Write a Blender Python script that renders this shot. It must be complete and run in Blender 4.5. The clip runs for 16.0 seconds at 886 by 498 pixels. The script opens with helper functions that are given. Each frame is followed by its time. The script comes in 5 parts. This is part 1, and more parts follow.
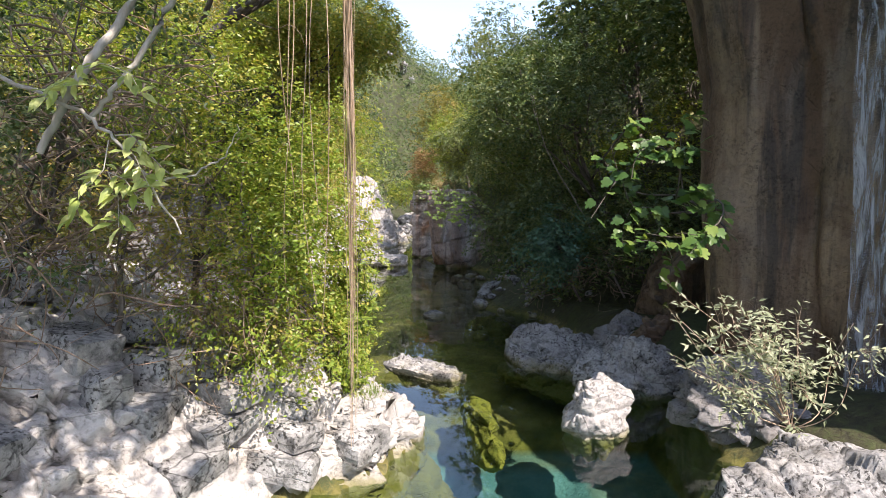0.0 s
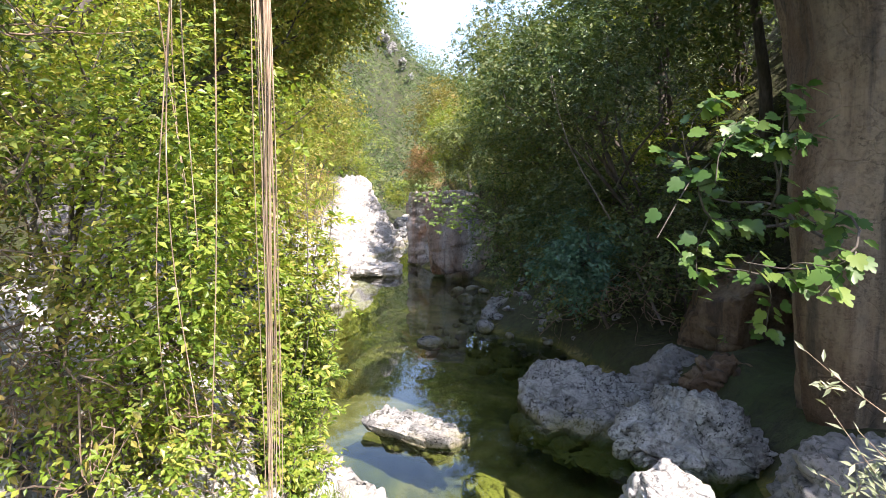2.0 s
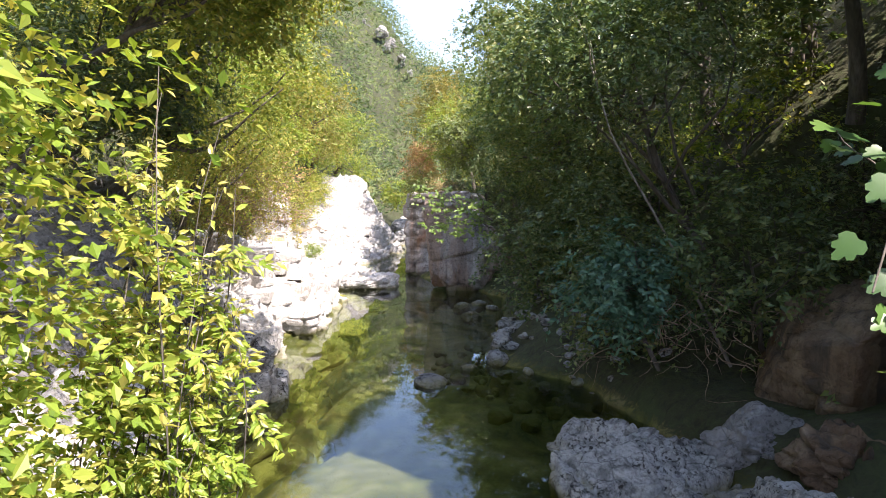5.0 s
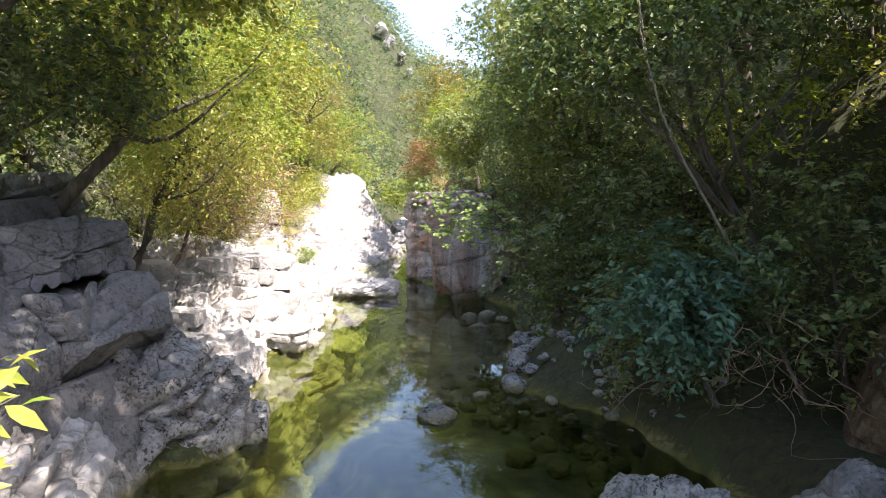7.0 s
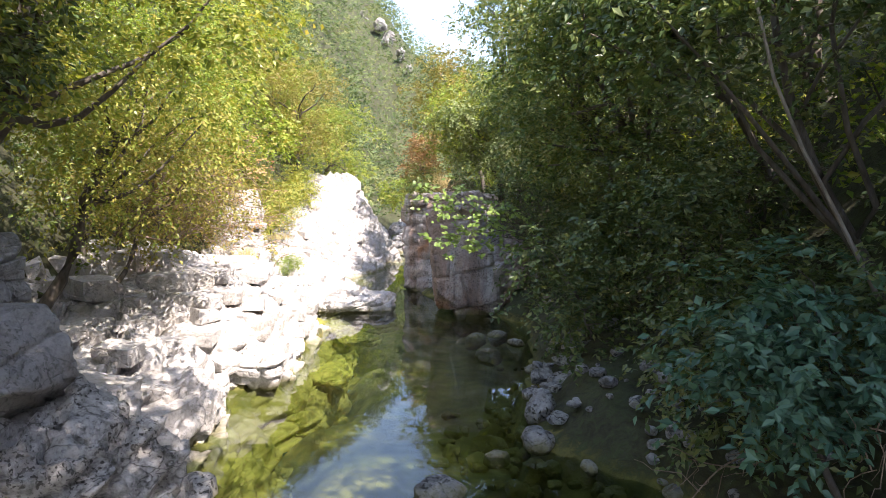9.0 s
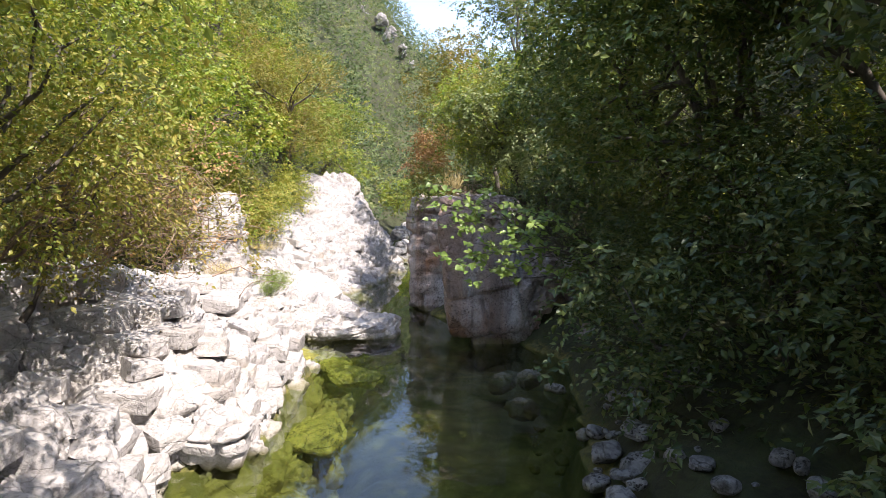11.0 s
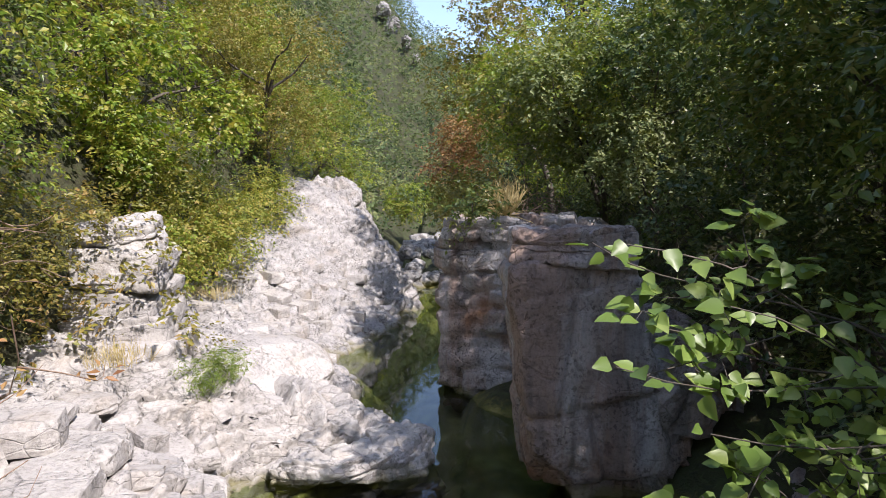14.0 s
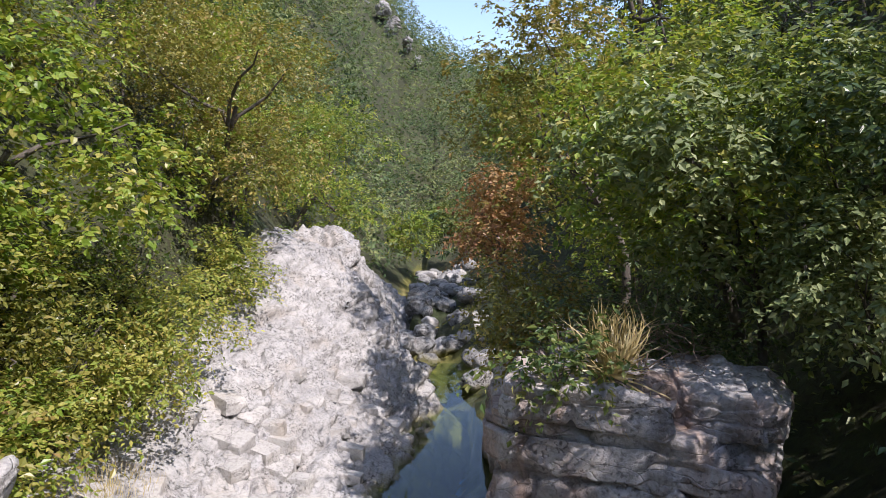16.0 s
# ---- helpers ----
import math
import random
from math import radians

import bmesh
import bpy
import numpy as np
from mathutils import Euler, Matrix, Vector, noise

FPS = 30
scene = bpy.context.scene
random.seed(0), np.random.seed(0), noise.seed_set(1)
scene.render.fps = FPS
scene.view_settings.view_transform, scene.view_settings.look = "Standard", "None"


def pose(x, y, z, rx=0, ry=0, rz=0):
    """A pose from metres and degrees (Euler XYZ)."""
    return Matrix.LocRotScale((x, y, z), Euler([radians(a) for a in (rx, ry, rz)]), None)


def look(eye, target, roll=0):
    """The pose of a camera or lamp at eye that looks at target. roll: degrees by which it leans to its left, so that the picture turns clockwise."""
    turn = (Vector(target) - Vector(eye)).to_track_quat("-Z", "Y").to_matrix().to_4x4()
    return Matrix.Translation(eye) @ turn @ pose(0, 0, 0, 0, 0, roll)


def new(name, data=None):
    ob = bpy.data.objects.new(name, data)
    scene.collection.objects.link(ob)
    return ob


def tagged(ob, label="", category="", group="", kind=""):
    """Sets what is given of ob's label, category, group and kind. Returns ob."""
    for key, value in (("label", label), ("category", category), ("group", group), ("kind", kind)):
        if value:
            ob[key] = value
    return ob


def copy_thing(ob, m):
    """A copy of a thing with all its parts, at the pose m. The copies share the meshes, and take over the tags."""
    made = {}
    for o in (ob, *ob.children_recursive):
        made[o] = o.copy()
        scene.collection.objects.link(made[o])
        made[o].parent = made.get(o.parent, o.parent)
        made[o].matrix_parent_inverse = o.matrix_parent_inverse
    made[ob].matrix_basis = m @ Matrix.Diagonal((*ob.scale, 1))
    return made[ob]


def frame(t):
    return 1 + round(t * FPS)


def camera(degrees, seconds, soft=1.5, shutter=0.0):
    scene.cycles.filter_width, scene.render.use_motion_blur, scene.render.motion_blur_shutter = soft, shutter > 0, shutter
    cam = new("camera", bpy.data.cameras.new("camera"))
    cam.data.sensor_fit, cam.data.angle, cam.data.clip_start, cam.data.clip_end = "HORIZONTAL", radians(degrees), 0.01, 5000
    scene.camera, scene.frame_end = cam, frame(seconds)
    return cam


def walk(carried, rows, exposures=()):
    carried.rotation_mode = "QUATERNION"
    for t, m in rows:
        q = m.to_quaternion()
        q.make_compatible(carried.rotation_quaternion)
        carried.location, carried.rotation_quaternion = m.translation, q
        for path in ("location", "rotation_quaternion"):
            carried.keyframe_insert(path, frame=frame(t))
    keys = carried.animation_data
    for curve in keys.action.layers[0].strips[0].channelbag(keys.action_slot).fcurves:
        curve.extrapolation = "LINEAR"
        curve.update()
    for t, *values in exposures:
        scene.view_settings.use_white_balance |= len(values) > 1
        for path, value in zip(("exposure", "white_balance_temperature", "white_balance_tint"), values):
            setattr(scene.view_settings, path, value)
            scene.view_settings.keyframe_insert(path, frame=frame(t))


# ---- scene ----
cam = camera(68.0, 16.0, soft=0.5)
METRES, EYE, TILT, LEAN, TURN = 24.0, 2.8, -5.5, 0.0, 0.0
ROWS = [
    (0.0, 0.0, 0.0, 0.0, 0.0, 0.0, 0.0),
    (0.5, -0.0004, 0.0278, 0.0018, -0.02, -0.01, 0.02),
    (1.0, 0.0, 0.0588, 0.005, 0.0, -0.03, -0.04),
    (1.5, 0.0007, 0.0853, 0.0079, 0.0, -0.04, -0.04),
    (2.0, 0.0018, 0.113, 0.0107, 0.01, -0.04, -0.01),
    (2.5, 0.0023, 0.1347, 0.0128, -0.01, -0.06, -0.06),
    (3.0, 0.0029, 0.1551, 0.0147, -0.02, -0.06, -0.06),
    (3.5, 0.0026, 0.1745, 0.0165, -0.0, -0.05, -0.07),
    (4.0, 0.0016, 0.1929, 0.0183, 0.0, -0.04, -0.04),
    (6.5, -0.0034, 0.2775, 0.0238, -0.01, -0.05, 0.03),
    (7.0, -0.0049, 0.2979, 0.0252, -0.02, -0.05, 0.05),
    (7.5, -0.006, 0.3198, 0.0271, -0.02, -0.04, -0.01),
    (8.0, -0.0065, 0.3432, 0.0294, -0.0, -0.04, 0.04),
    (8.5, -0.0065, 0.3682, 0.0311, 0.01, -0.04, 0.02),
    (9.0, -0.0066, 0.3949, 0.0331, 0.0, -0.04, 0.05),
    (11.5, -0.0224, 0.5531, 0.0477, 0.1, 0.0, 0.03),
    (12.0, -0.028, 0.5915, 0.051, 0.09, 0.01, 0.05),
    (12.5, -0.0331, 0.6334, 0.0541, 0.09, 0.01, 0.05),
    (13.0, -0.0386, 0.6791, 0.0579, 0.07, 0.01, 0.01),
    (13.5, -0.0434, 0.7281, 0.0644, 0.08, 0.03, 0.02),
    (14.0, -0.0479, 0.7773, 0.0746, 0.06, 0.02, -0.03),
    (14.5, -0.0517, 0.8268, 0.0827, 0.06, 0.05, 0.02),
    (15.0, -0.0563, 0.8777, 0.0923, 0.0, 0.06, 0.01),
    (15.5, -0.0622, 0.9297, 0.1077, -0.0, 0.05, 0.01),
    (16.0, -0.0687, 0.9798, 0.1385, -0.02, -0.05, 0.07),
]
walk(cam, [(t, pose(0, 0, EYE, TILT, LEAN, TURN) @ pose(METRES * x, METRES * 0.856 * y, METRES * z, 90 + pitch, roll, yaw)) for t, x, y, z, yaw, pitch, roll in ROWS],
     exposures=[(0.0, 1.30, 6750, 19), (2.5, 1.78, 6600, 19), (4.0, 1.82, 6600, 20), (8.0, 1.95, 6700, 20), (9.0, 1.92, 6700, 20), (11.5, 1.18, 6480, 20), (14.0, 0.82, 6330, 20), (16.0, 0.68, 6200, 20)])

# ---------- world, sun, exposure ----------
SUN = Vector((0.42, -0.50, 0.76)).normalized()
world = bpy.data.worlds.new("sky")
scene.world = world
world.use_nodes = True
wn = world.node_tree.nodes
sky = wn.new("ShaderNodeTexSky")
sky.sky_type, sky.sun_disc = "NISHITA", False
sky.sun_elevation = math.asin(SUN.z)
sky.sun_rotation = math.atan2(SUN.x, SUN.y)
sky.dust_density, sky.air_density, sky.ozone_density = 1.0, 1.15, 2.5
sky_lift = wn.new("ShaderNodeVectorMath")  # even brightness added to the whole sky, lifting sky and shade
sky_lift.operation = "ADD"
sky_lift.inputs[1].default_value = (0.32, 0.38, 0.43)
world.node_tree.links.new(sky.outputs[0], sky_lift.inputs[0])
world.node_tree.links.new(sky_lift.outputs[0], wn["Background"].inputs[0])
wn["Background"].inputs[1].default_value = 0.15
sun = new("sun", bpy.data.lights.new("sun", "SUN"))
sun.data.energy, sun.data.angle, sun.data.color = 4.4, radians(0.55), (1.0, 0.94, 0.84)
sun.matrix_world = look(SUN * 60, (0, 0, 0))

# ---------- numpy noise ----------
def hash3(i, j, k, s):
    n = (i.astype(np.int64) * 374761393 + j.astype(np.int64) * 668265263 + k.astype(np.int64) * 1274126177 + s * 974711) & 0xFFFFFFFF
    n = ((n ^ (n >> 13)) * 1274126177) & 0xFFFFFFFF
    n = ((n ^ (n >> 16)) * 2246822519) & 0xFFFFFFFF
    return ((n ^ (n >> 15)) & 0xFFFFFF) / float(0xFFFFFF)


def vnoise(p, s=0):
    """Smooth value noise, 0 to 1."""
    i = np.floor(p)
    f = p - i
    f = f * f * (3 - 2 * f)
    i = i.astype(np.int64)
    r = 0.0
    for a in (0, 1):
        for b in (0, 1):
            for c in (0, 1):
                w = (f[:, 0] if a else 1 - f[:, 0]) * (f[:, 1] if b else 1 - f[:, 1]) * (f[:, 2] if c else 1 - f[:, 2])
                r = r + w * hash3(i[:, 0] + a, i[:, 1] + b, i[:, 2] + c, s)
    return r


def fbm(p, s=0, octaves=4):
    r, a = 0.0, 0.5
    for o in range(octaves):
        r = r + a * (vnoise(p * 2.0 ** o + 17.3 * o, s + o) - 0.5)
        a *= 0.5
    return r


def cells(p, s=0):
    """Jittered cells: the edge distance and the random value of the cell of each point."""
    i = np.floor(p).astype(np.int64)
    f1 = np.full(len(p), 9.0)
    f2 = np.full(len(p), 9.0)
    idv = np.zeros(len(p))
    for a in (-1, 0, 1):
        for b in (-1, 0, 1):
            for c in (-1, 0, 1):
                q = i + (a, b, c)
                ctr = np.stack([q[:, n] + 0.12 + 0.76 * hash3(q[:, 0], q[:, 1], q[:, 2], s + 11 * n) for n in range(3)], 1)
                dd = np.abs(p - ctr)
                d = 0.55 * dd.max(1) + 0.45 * np.sqrt((dd ** 2).sum(1))
                v = hash3(q[:, 0], q[:, 1], q[:, 2], s + 77)
                near = d < f1
                f2 = np.where(near, f1, np.minimum(f2, d))
                idv = np.where(near, v, idv)
                f1 = np.where(near, d, f1)
    return f2 - f1, idv


JOINT_TURN = np.array(Euler((radians(7), radians(-9), radians(22))).to_matrix())


def uneven(u, phase):
    """Stretches a scale so that its whole numbers fall at uneven steps."""
    return u + 0.30 * np.sin(1.9 * u + phase) + 0.12 * np.sin(4.3 * u + 2.1 * phase)


def joints(P, s, block):
    """Beds cut by two sets of joints: distance to the nearest joint, a value for each block, and how its face tilts."""
    Q = P @ JOINT_TURN
    c3 = uneven(Q[:, 2] / block[2], s * 1.7)
    k3 = np.floor(c3)
    c1 = uneven(Q[:, 0] / block[0] + 13.7 * hash3(k3, k3, k3, s + 1), s * 0.9)
    k1 = np.floor(c1)
    c2 = uneven(Q[:, 1] / block[1] + 9.1 * hash3(k3, k1, k3, s + 2), s * 2.3)
    k2 = np.floor(c2)
    e = np.full(len(P), 9.0)
    for c, k, b in ((c1, k1, block[0]), (c2, k2, block[1]), (c3, k3, block[2])):
        e = np.minimum(e, np.minimum(c - k, 1 - (c - k)) * b)
    v = hash3(k1, k2, k3, s + 3)
    tilt = (c1 - k1 - 0.5) * (hash3(k1, k2, k3, s + 4) - 0.5) + (c2 - k2 - 0.5) * (hash3(k1, k2, k3, s + 5) - 0.5) + (c3 - k3 - 0.5) * (hash3(k1, k2, k3, s + 6) - 0.5)
    return e, v, 2 * tilt


def rough_offset(P, s, block, amp, low=0.12, fine=0.02, karst=0.0):
    """How far a rock surface stands out: swells, jointed blocks with open cracks, grit."""
    warp = np.stack([fbm(P * 1.1, s + 20 + n, 3) for n in range(3)], 1)
    Q = P + 0.07 * warp
    e, v, tilt = joints(Q, s, np.array(block) * 1.5)
    e2, v2, tilt2 = joints(Q, s + 7, np.array(block) * 0.62)
    mask = np.clip(fbm(P * 0.55, s + 40, 2) * 3 + 0.8, 0.2, 1.0)
    mask2 = np.clip(fbm(P * 0.8, s + 44, 2) * 4 + 0.45, 0.0, 1.0)
    crack = np.clip(1 - e / 0.042, 0, 1)
    crack2 = np.clip(1 - e2 / 0.025, 0, 1)
    o = low * 1.6 * fbm(P * 0.75, s + 60, 3)
    o = o + mask * amp * (1.15 * (v - 0.5) + 0.8 * tilt - 1.25 * crack) + mask2 * amp * (0.5 * (v2 - 0.5) + 0.4 * tilt2 - 0.45 * crack2)
    if karst:  # rounded hollows and sharp ribs eaten out by water
        for k, a in ((3.2, 1.0), (7.5, 0.5), (15.0, 0.22)):
            hollow = np.abs(2 * vnoise((P + 0.25 * warp) * k, s + 100 + int(k)) - 1)
            o = o - karst * a * (1 - np.clip(hollow / 0.55, 0, 1)) ** 1.4
    return o + fine * 2 * fbm(P * 7.0, s + 80, 3)


# ---------- mesh helpers ----------
def mesh_of(name, V, F, mat, smooth=True):
    """A mesh from vertices and faces that all have as many corners."""
    me = bpy.data.meshes.new(name)
    F = np.asarray(F, np.int32)
    V = np.asarray(V, np.float32)
    me.vertices.add(len(V))
    me.vertices.foreach_set("co", V.ravel())
    me.loops.add(F.size)
    me.loops.foreach_set("vertex_index", F.ravel())
    me.polygons.add(len(F))
    me.polygons.foreach_set("loop_start", np.arange(len(F), dtype=np.int32) * F.shape[1])
    me.polygons.foreach_set("use_smooth", np.full(len(F), smooth))
    me.update(calc_edges=True)
    me.materials.append(mat)
    return me


def part(name, V, F, mat, parent=None, label="", smooth=True):
    ob = new(name, mesh_of(name, V, F, mat, smooth))
    if parent is not None:
        ob.parent = parent
    if label:
        tagged(ob, label)
    return ob


def thing(name, place, label, category, group=""):
    ob = new(name)
    ob.empty_display_size = 0.1
    ob.location = place
    return tagged(ob, label, category, group)


def grid_faces(nu, nv):
    a = (np.arange(nu - 1)[:, None] * nv + np.arange(nv - 1)[None]).ravel()
    return np.stack([a, a + nv, a + nv + 1, a + 1], 1)


def grid_normals(G):
    du = np.gradient(G, axis=0)
    dv = np.gradient(G, axis=1)
    n = np.cross(du, dv)
    return n / (np.linalg.norm(n, axis=2, keepdims=True) + 1e-9)


def tube(points, r0, r1, sides=6):
    P = np.asarray(points, float)
    n = len(P)
    T = np.gradient(P, axis=0)
    T /= np.linalg.norm(T, axis=1, keepdims=True) + 1e-9
    ref = np.where(np.abs(T[:, 2:3]) > 0.9, np.array([[1.0, 0, 0]]), np.array([[0, 0, 1.0]]))
    A = np.cross(T, ref)
    A /= np.linalg.norm(A, axis=1, keepdims=True) + 1e-9
    B = np.cross(T, A)
    r = np.linspace(r0, r1, n)[:, None, None]
    ang = np.linspace(0, 2 * np.pi, sides, endpoint=False)
    ring = P[:, None] + r * (np.cos(ang)[None, :, None] * A[:, None] + np.sin(ang)[None, :, None] * B[:, None])
    V = ring.reshape(-1, 3)
    F = []
    for i in range(n - 1):
        for j in range(sides):
            k = (j + 1) % sides
            F.append((i * sides + j, i * sides + k, (i + 1) * sides + k, (i + 1) * sides + j))
    return V, np.array(F)


def joined(pieces):
    Vs, Fs, n = [], [], 0
    for V, F in pieces:
        Vs.append(V)
        Fs.append(np.asarray(F) + n)
        n += len(V)
    return np.concatenate(Vs), np.concatenate(Fs)


def wander(a, b, n, bend, rng):
    """A crooked line from a to b."""
    a, b = np.asarray(a, float), np.asarray(b, float)
    t = np.linspace(0, 1, n)[:, None]
    L = np.linalg.norm(b - a)
    k = rng.normal(size=(3, 3)) * bend * L
    return a + (b - a) * t + np.sin(np.pi * t) * k[0] + np.sin(2 * np.pi * t) * k[1] * 0.5 + np.sin(3 * np.pi * t) * k[2] * 0.25


# ---------- materials ----------
def node_mat(name):
    m = bpy.data.materials.new(name)
    m.use_nodes = True
    nt = m.node_tree
    return m, nt, nt.nodes, nt.nodes["Principled BSDF"]


def ramp(nt, fac, stops):
    r = nt.nodes.new("ShaderNodeValToRGB")
    while len(r.color_ramp.elements) < len(stops):
        r.color_ramp.elements.new(0.5)
    for e, (p, c) in zip(r.color_ramp.elements, stops):
        e.position, e.color = p, (*c, 1) if len(c) == 3 else c
    nt.links.new(fac, r.inputs[0])
    return r.outputs[0]


def tex(nt, scale, detail=6, rough=0.6, vec=None, distort=0.0):
    t = nt.nodes.new("ShaderNodeTexNoise")
    t.inputs["Scale"].default_value, t.inputs["Detail"].default_value = scale, detail
    t.inputs["Roughness"].default_value, t.inputs["Distortion"].default_value = rough, distort
    if vec is not None:
        nt.links.new(vec, t.inputs["Vector"])
    return t.outputs["Fac"]


def mixc(nt, fac, a, b, mode="MIX"):
    m = nt.nodes.new("ShaderNodeMix")
    m.data_type, m.blend_type = "RGBA", mode
    for sock, v in ((m.inputs[0], fac), (m.inputs[6], a), (m.inputs[7], b)):
        if isinstance(v, (int, float)):
            sock.default_value = v
        elif isinstance(v, tuple):
            sock.default_value = (*v, 1)
        else:
            nt.links.new(v, sock)
    return m.outputs[2]


def math_node(nt, op, a, b=0.0):
    m = nt.nodes.new("ShaderNodeMath")
    m.operation = op
    for sock, v in zip(m.inputs, (a, b)):
        if isinstance(v, (int, float)):
            sock.default_value = v
        else:
            nt.links.new(v, sock)
    return m.outputs[0]


def bump(nt, bsdf, height, strength, dist=0.02, under=None):
    b = nt.nodes.new("ShaderNodeBump")
    b.inputs["Strength"].default_value, b.inputs["Distance"].default_value = strength, dist
    nt.links.new(height, b.inputs["Height"])
    if under is not None:
        nt.links.new(under, b.inputs["Normal"])
    if bsdf is not None:
        nt.links.new(b.outputs[0], bsdf.inputs["Normal"])
    return b.outputs[0]


def limestone(name, pale, grey, stain, stain_amount=0.35, streaks=0.0, wet=True, lichen=0.5, streak_scale=1.0, stain_scale=1.7, cracks=0.7):
    """Weathered limestone: pale faces, grey lichen, pits, rusty stains and a dark tide line at the water."""
    m, nt, N, P = node_mat(name)
    geo = N.new("ShaderNodeNewGeometry")
    pos = geo.outputs["Position"]
    big = tex(nt, 0.9, 5, 0.6, pos)
    mid = tex(nt, 4.5, 8, 0.62, pos)
    fine = tex(nt, 26, 6, 0.7, pos)
    c = mixc(nt, ramp(nt, big, [(0.36, (0, 0, 0)), (0.64, (1, 1, 1))]), pale, tuple(0.5 * a + 0.5 * b for a, b in zip(pale, grey)))
    c = mixc(nt, ramp(nt, mid, [(0.5 - 0.02 * lichen, (0, 0, 0)), (0.72 - 0.1 * lichen, (lichen,) * 3)]), c, grey)
    st = tex(nt, stain_scale, 6, 0.6, pos, 0.15)
    c = mixc(nt, ramp(nt, st, [(0.54, (0, 0, 0)), (0.7, (stain_amount,) * 3)]), c, stain)
    if streaks:
        mp = N.new("ShaderNodeMapping")
        mp.inputs["Scale"].default_value = (3.2 * streak_scale, 3.2 * streak_scale, 0.28 * streak_scale)
        nt.links.new(pos, mp.inputs[0])
        sk = tex(nt, 1.1, 7, 0.65, mp.outputs[0], 0.5)
        c = mixc(nt, ramp(nt, sk, [(0.42, (0, 0, 0)), (0.58, (streaks,) * 3)]), c, stain)
        sk2 = tex(nt, 2.3, 5, 0.6, mp.outputs[0], 0.3)
        c = mixc(nt, ramp(nt, sk2, [(0.52, (0, 0, 0)), (0.62, (streaks * 0.8,) * 3)]), c, tuple(0.4 * g for g in grey))
    pits = ramp(nt, fine, [(0.34, (0.42, 0.42, 0.42)), (0.52, (1, 1, 1))])
    c = mixc(nt, 0.3 + 0.45 * lichen, c, pits, "MULTIPLY")
    hollow = ramp(nt, tex(nt, 8.0, 4, 0.6, pos), [(0.33, (0.30, 0.29, 0.28)), (0.45, (1, 1, 1))])
    c = mixc(nt, 0.2 + 0.6 * lichen, c, hollow, "MULTIPLY")
    # clusters of small dark solution pits
    holes = ramp(nt, tex(nt, 27, 3, 0.55, pos), [(0.40, (0.10, 0.095, 0.09)), (0.455, (1, 1, 1))])
    where = ramp(nt, tex(nt, 2.7, 4, 0.6, pos), [(0.46 - 0.06 * lichen, (0, 0, 0)), (0.60 - 0.06 * lichen, (1, 1, 1))])
    c = mixc(nt, math_node(nt, "MULTIPLY", where, min(1.0, 0.1 + 0.9 * lichen)), c, mixc(nt, 1.0, c, holes, "MULTIPLY"))
    cr = N.new("ShaderNodeTexVoronoi")
    cr.feature = "DISTANCE_TO_EDGE"
    cr.inputs["Scale"].default_value = 2.3
    wv = N.new("ShaderNodeVectorMath")
    wv.operation = "ADD"
    wn2 = N.new("ShaderNodeTexNoise")
    wn2.inputs["Scale"].default_value = 3.6
    wn2.inputs["Detail"].default_value = 4
    nt.links.new(pos, wn2.inputs["Vector"])
    soften = N.new("ShaderNodeVectorMath")
    soften.operation = "SCALE"
    soften.inputs["Scale"].default_value = 0.15
    nt.links.new(wn2.outputs["Color"], soften.inputs[0])
    beds = N.new("ShaderNodeVectorMath")
    beds.operation = "MULTIPLY"
    beds.inputs[1].default_value = (1.0, 1.0, 2.1)
    nt.links.new(pos, beds.inputs[0])
    nt.links.new(beds.outputs[0], wv.inputs[0])
    nt.links.new(soften.outputs[0], wv.inputs[1])
    nt.links.new(wv.outputs[0], cr.inputs["Vector"])
    line = ramp(nt, cr.outputs["Distance"], [(0.0, (0.07, 0.065, 0.06)), (0.022, (1, 1, 1))])
    gate = ramp(nt, tex(nt, 1.9, 3, 0.5, pos), [(0.47, (0, 0, 0)), (0.58, (1, 1, 1))])
    c = mixc(nt, math_node(nt, "MULTIPLY", gate, cracks), c, mixc(nt, 1.0, c, line, "MULTIPLY"))
    if wet:
        sx = N.new("ShaderNodeSeparateXYZ")
        nt.links.new(pos, sx.inputs[0])
        lev = math_node(nt, "ADD", sx.outputs[2], math_node(nt, "MULTIPLY", math_node(nt, "SUBTRACT", mid, 0.5), 0.35))
        band = ramp(nt, lev, [(0.02, (1, 1, 1)), (0.13, (0, 0, 0))])
        c = mixc(nt, math_node(nt, "MULTIPLY", band, 0.72), c, (0.15, 0.135, 0.055))
        sunk = ramp(nt, math_node(nt, "ADD", lev, 0.12), [(0.02, (1, 1, 1)), (0.14, (0, 0, 0))])
        c = mixc(nt, math_node(nt, "MULTIPLY", sunk, 0.92), c, mixc(nt, mid, (0.07, 0.075, 0.012), (0.22, 0.20, 0.045)))
    nt.links.new(c, P.inputs["Base Color"])
    P.inputs["Roughness"].default_value = 0.88
    P.inputs["Specular IOR Level"].default_value = 0.25
    cr2 = N.new("ShaderNodeTexVoronoi")
    cr2.feature = "DISTANCE_TO_EDGE"
    cr2.inputs["Scale"].default_value = 6.5
    nt.links.new(wv.outputs[0], cr2.inputs["Vector"])
    line2 = ramp(nt, cr2.outputs["Distance"], [(0.0, (0.25, 0.24, 0.23)), (0.035, (1, 1, 1))])
    gate2 = ramp(nt, mid, [(0.47, (0, 0, 0)), (0.56, (1, 1, 1))])
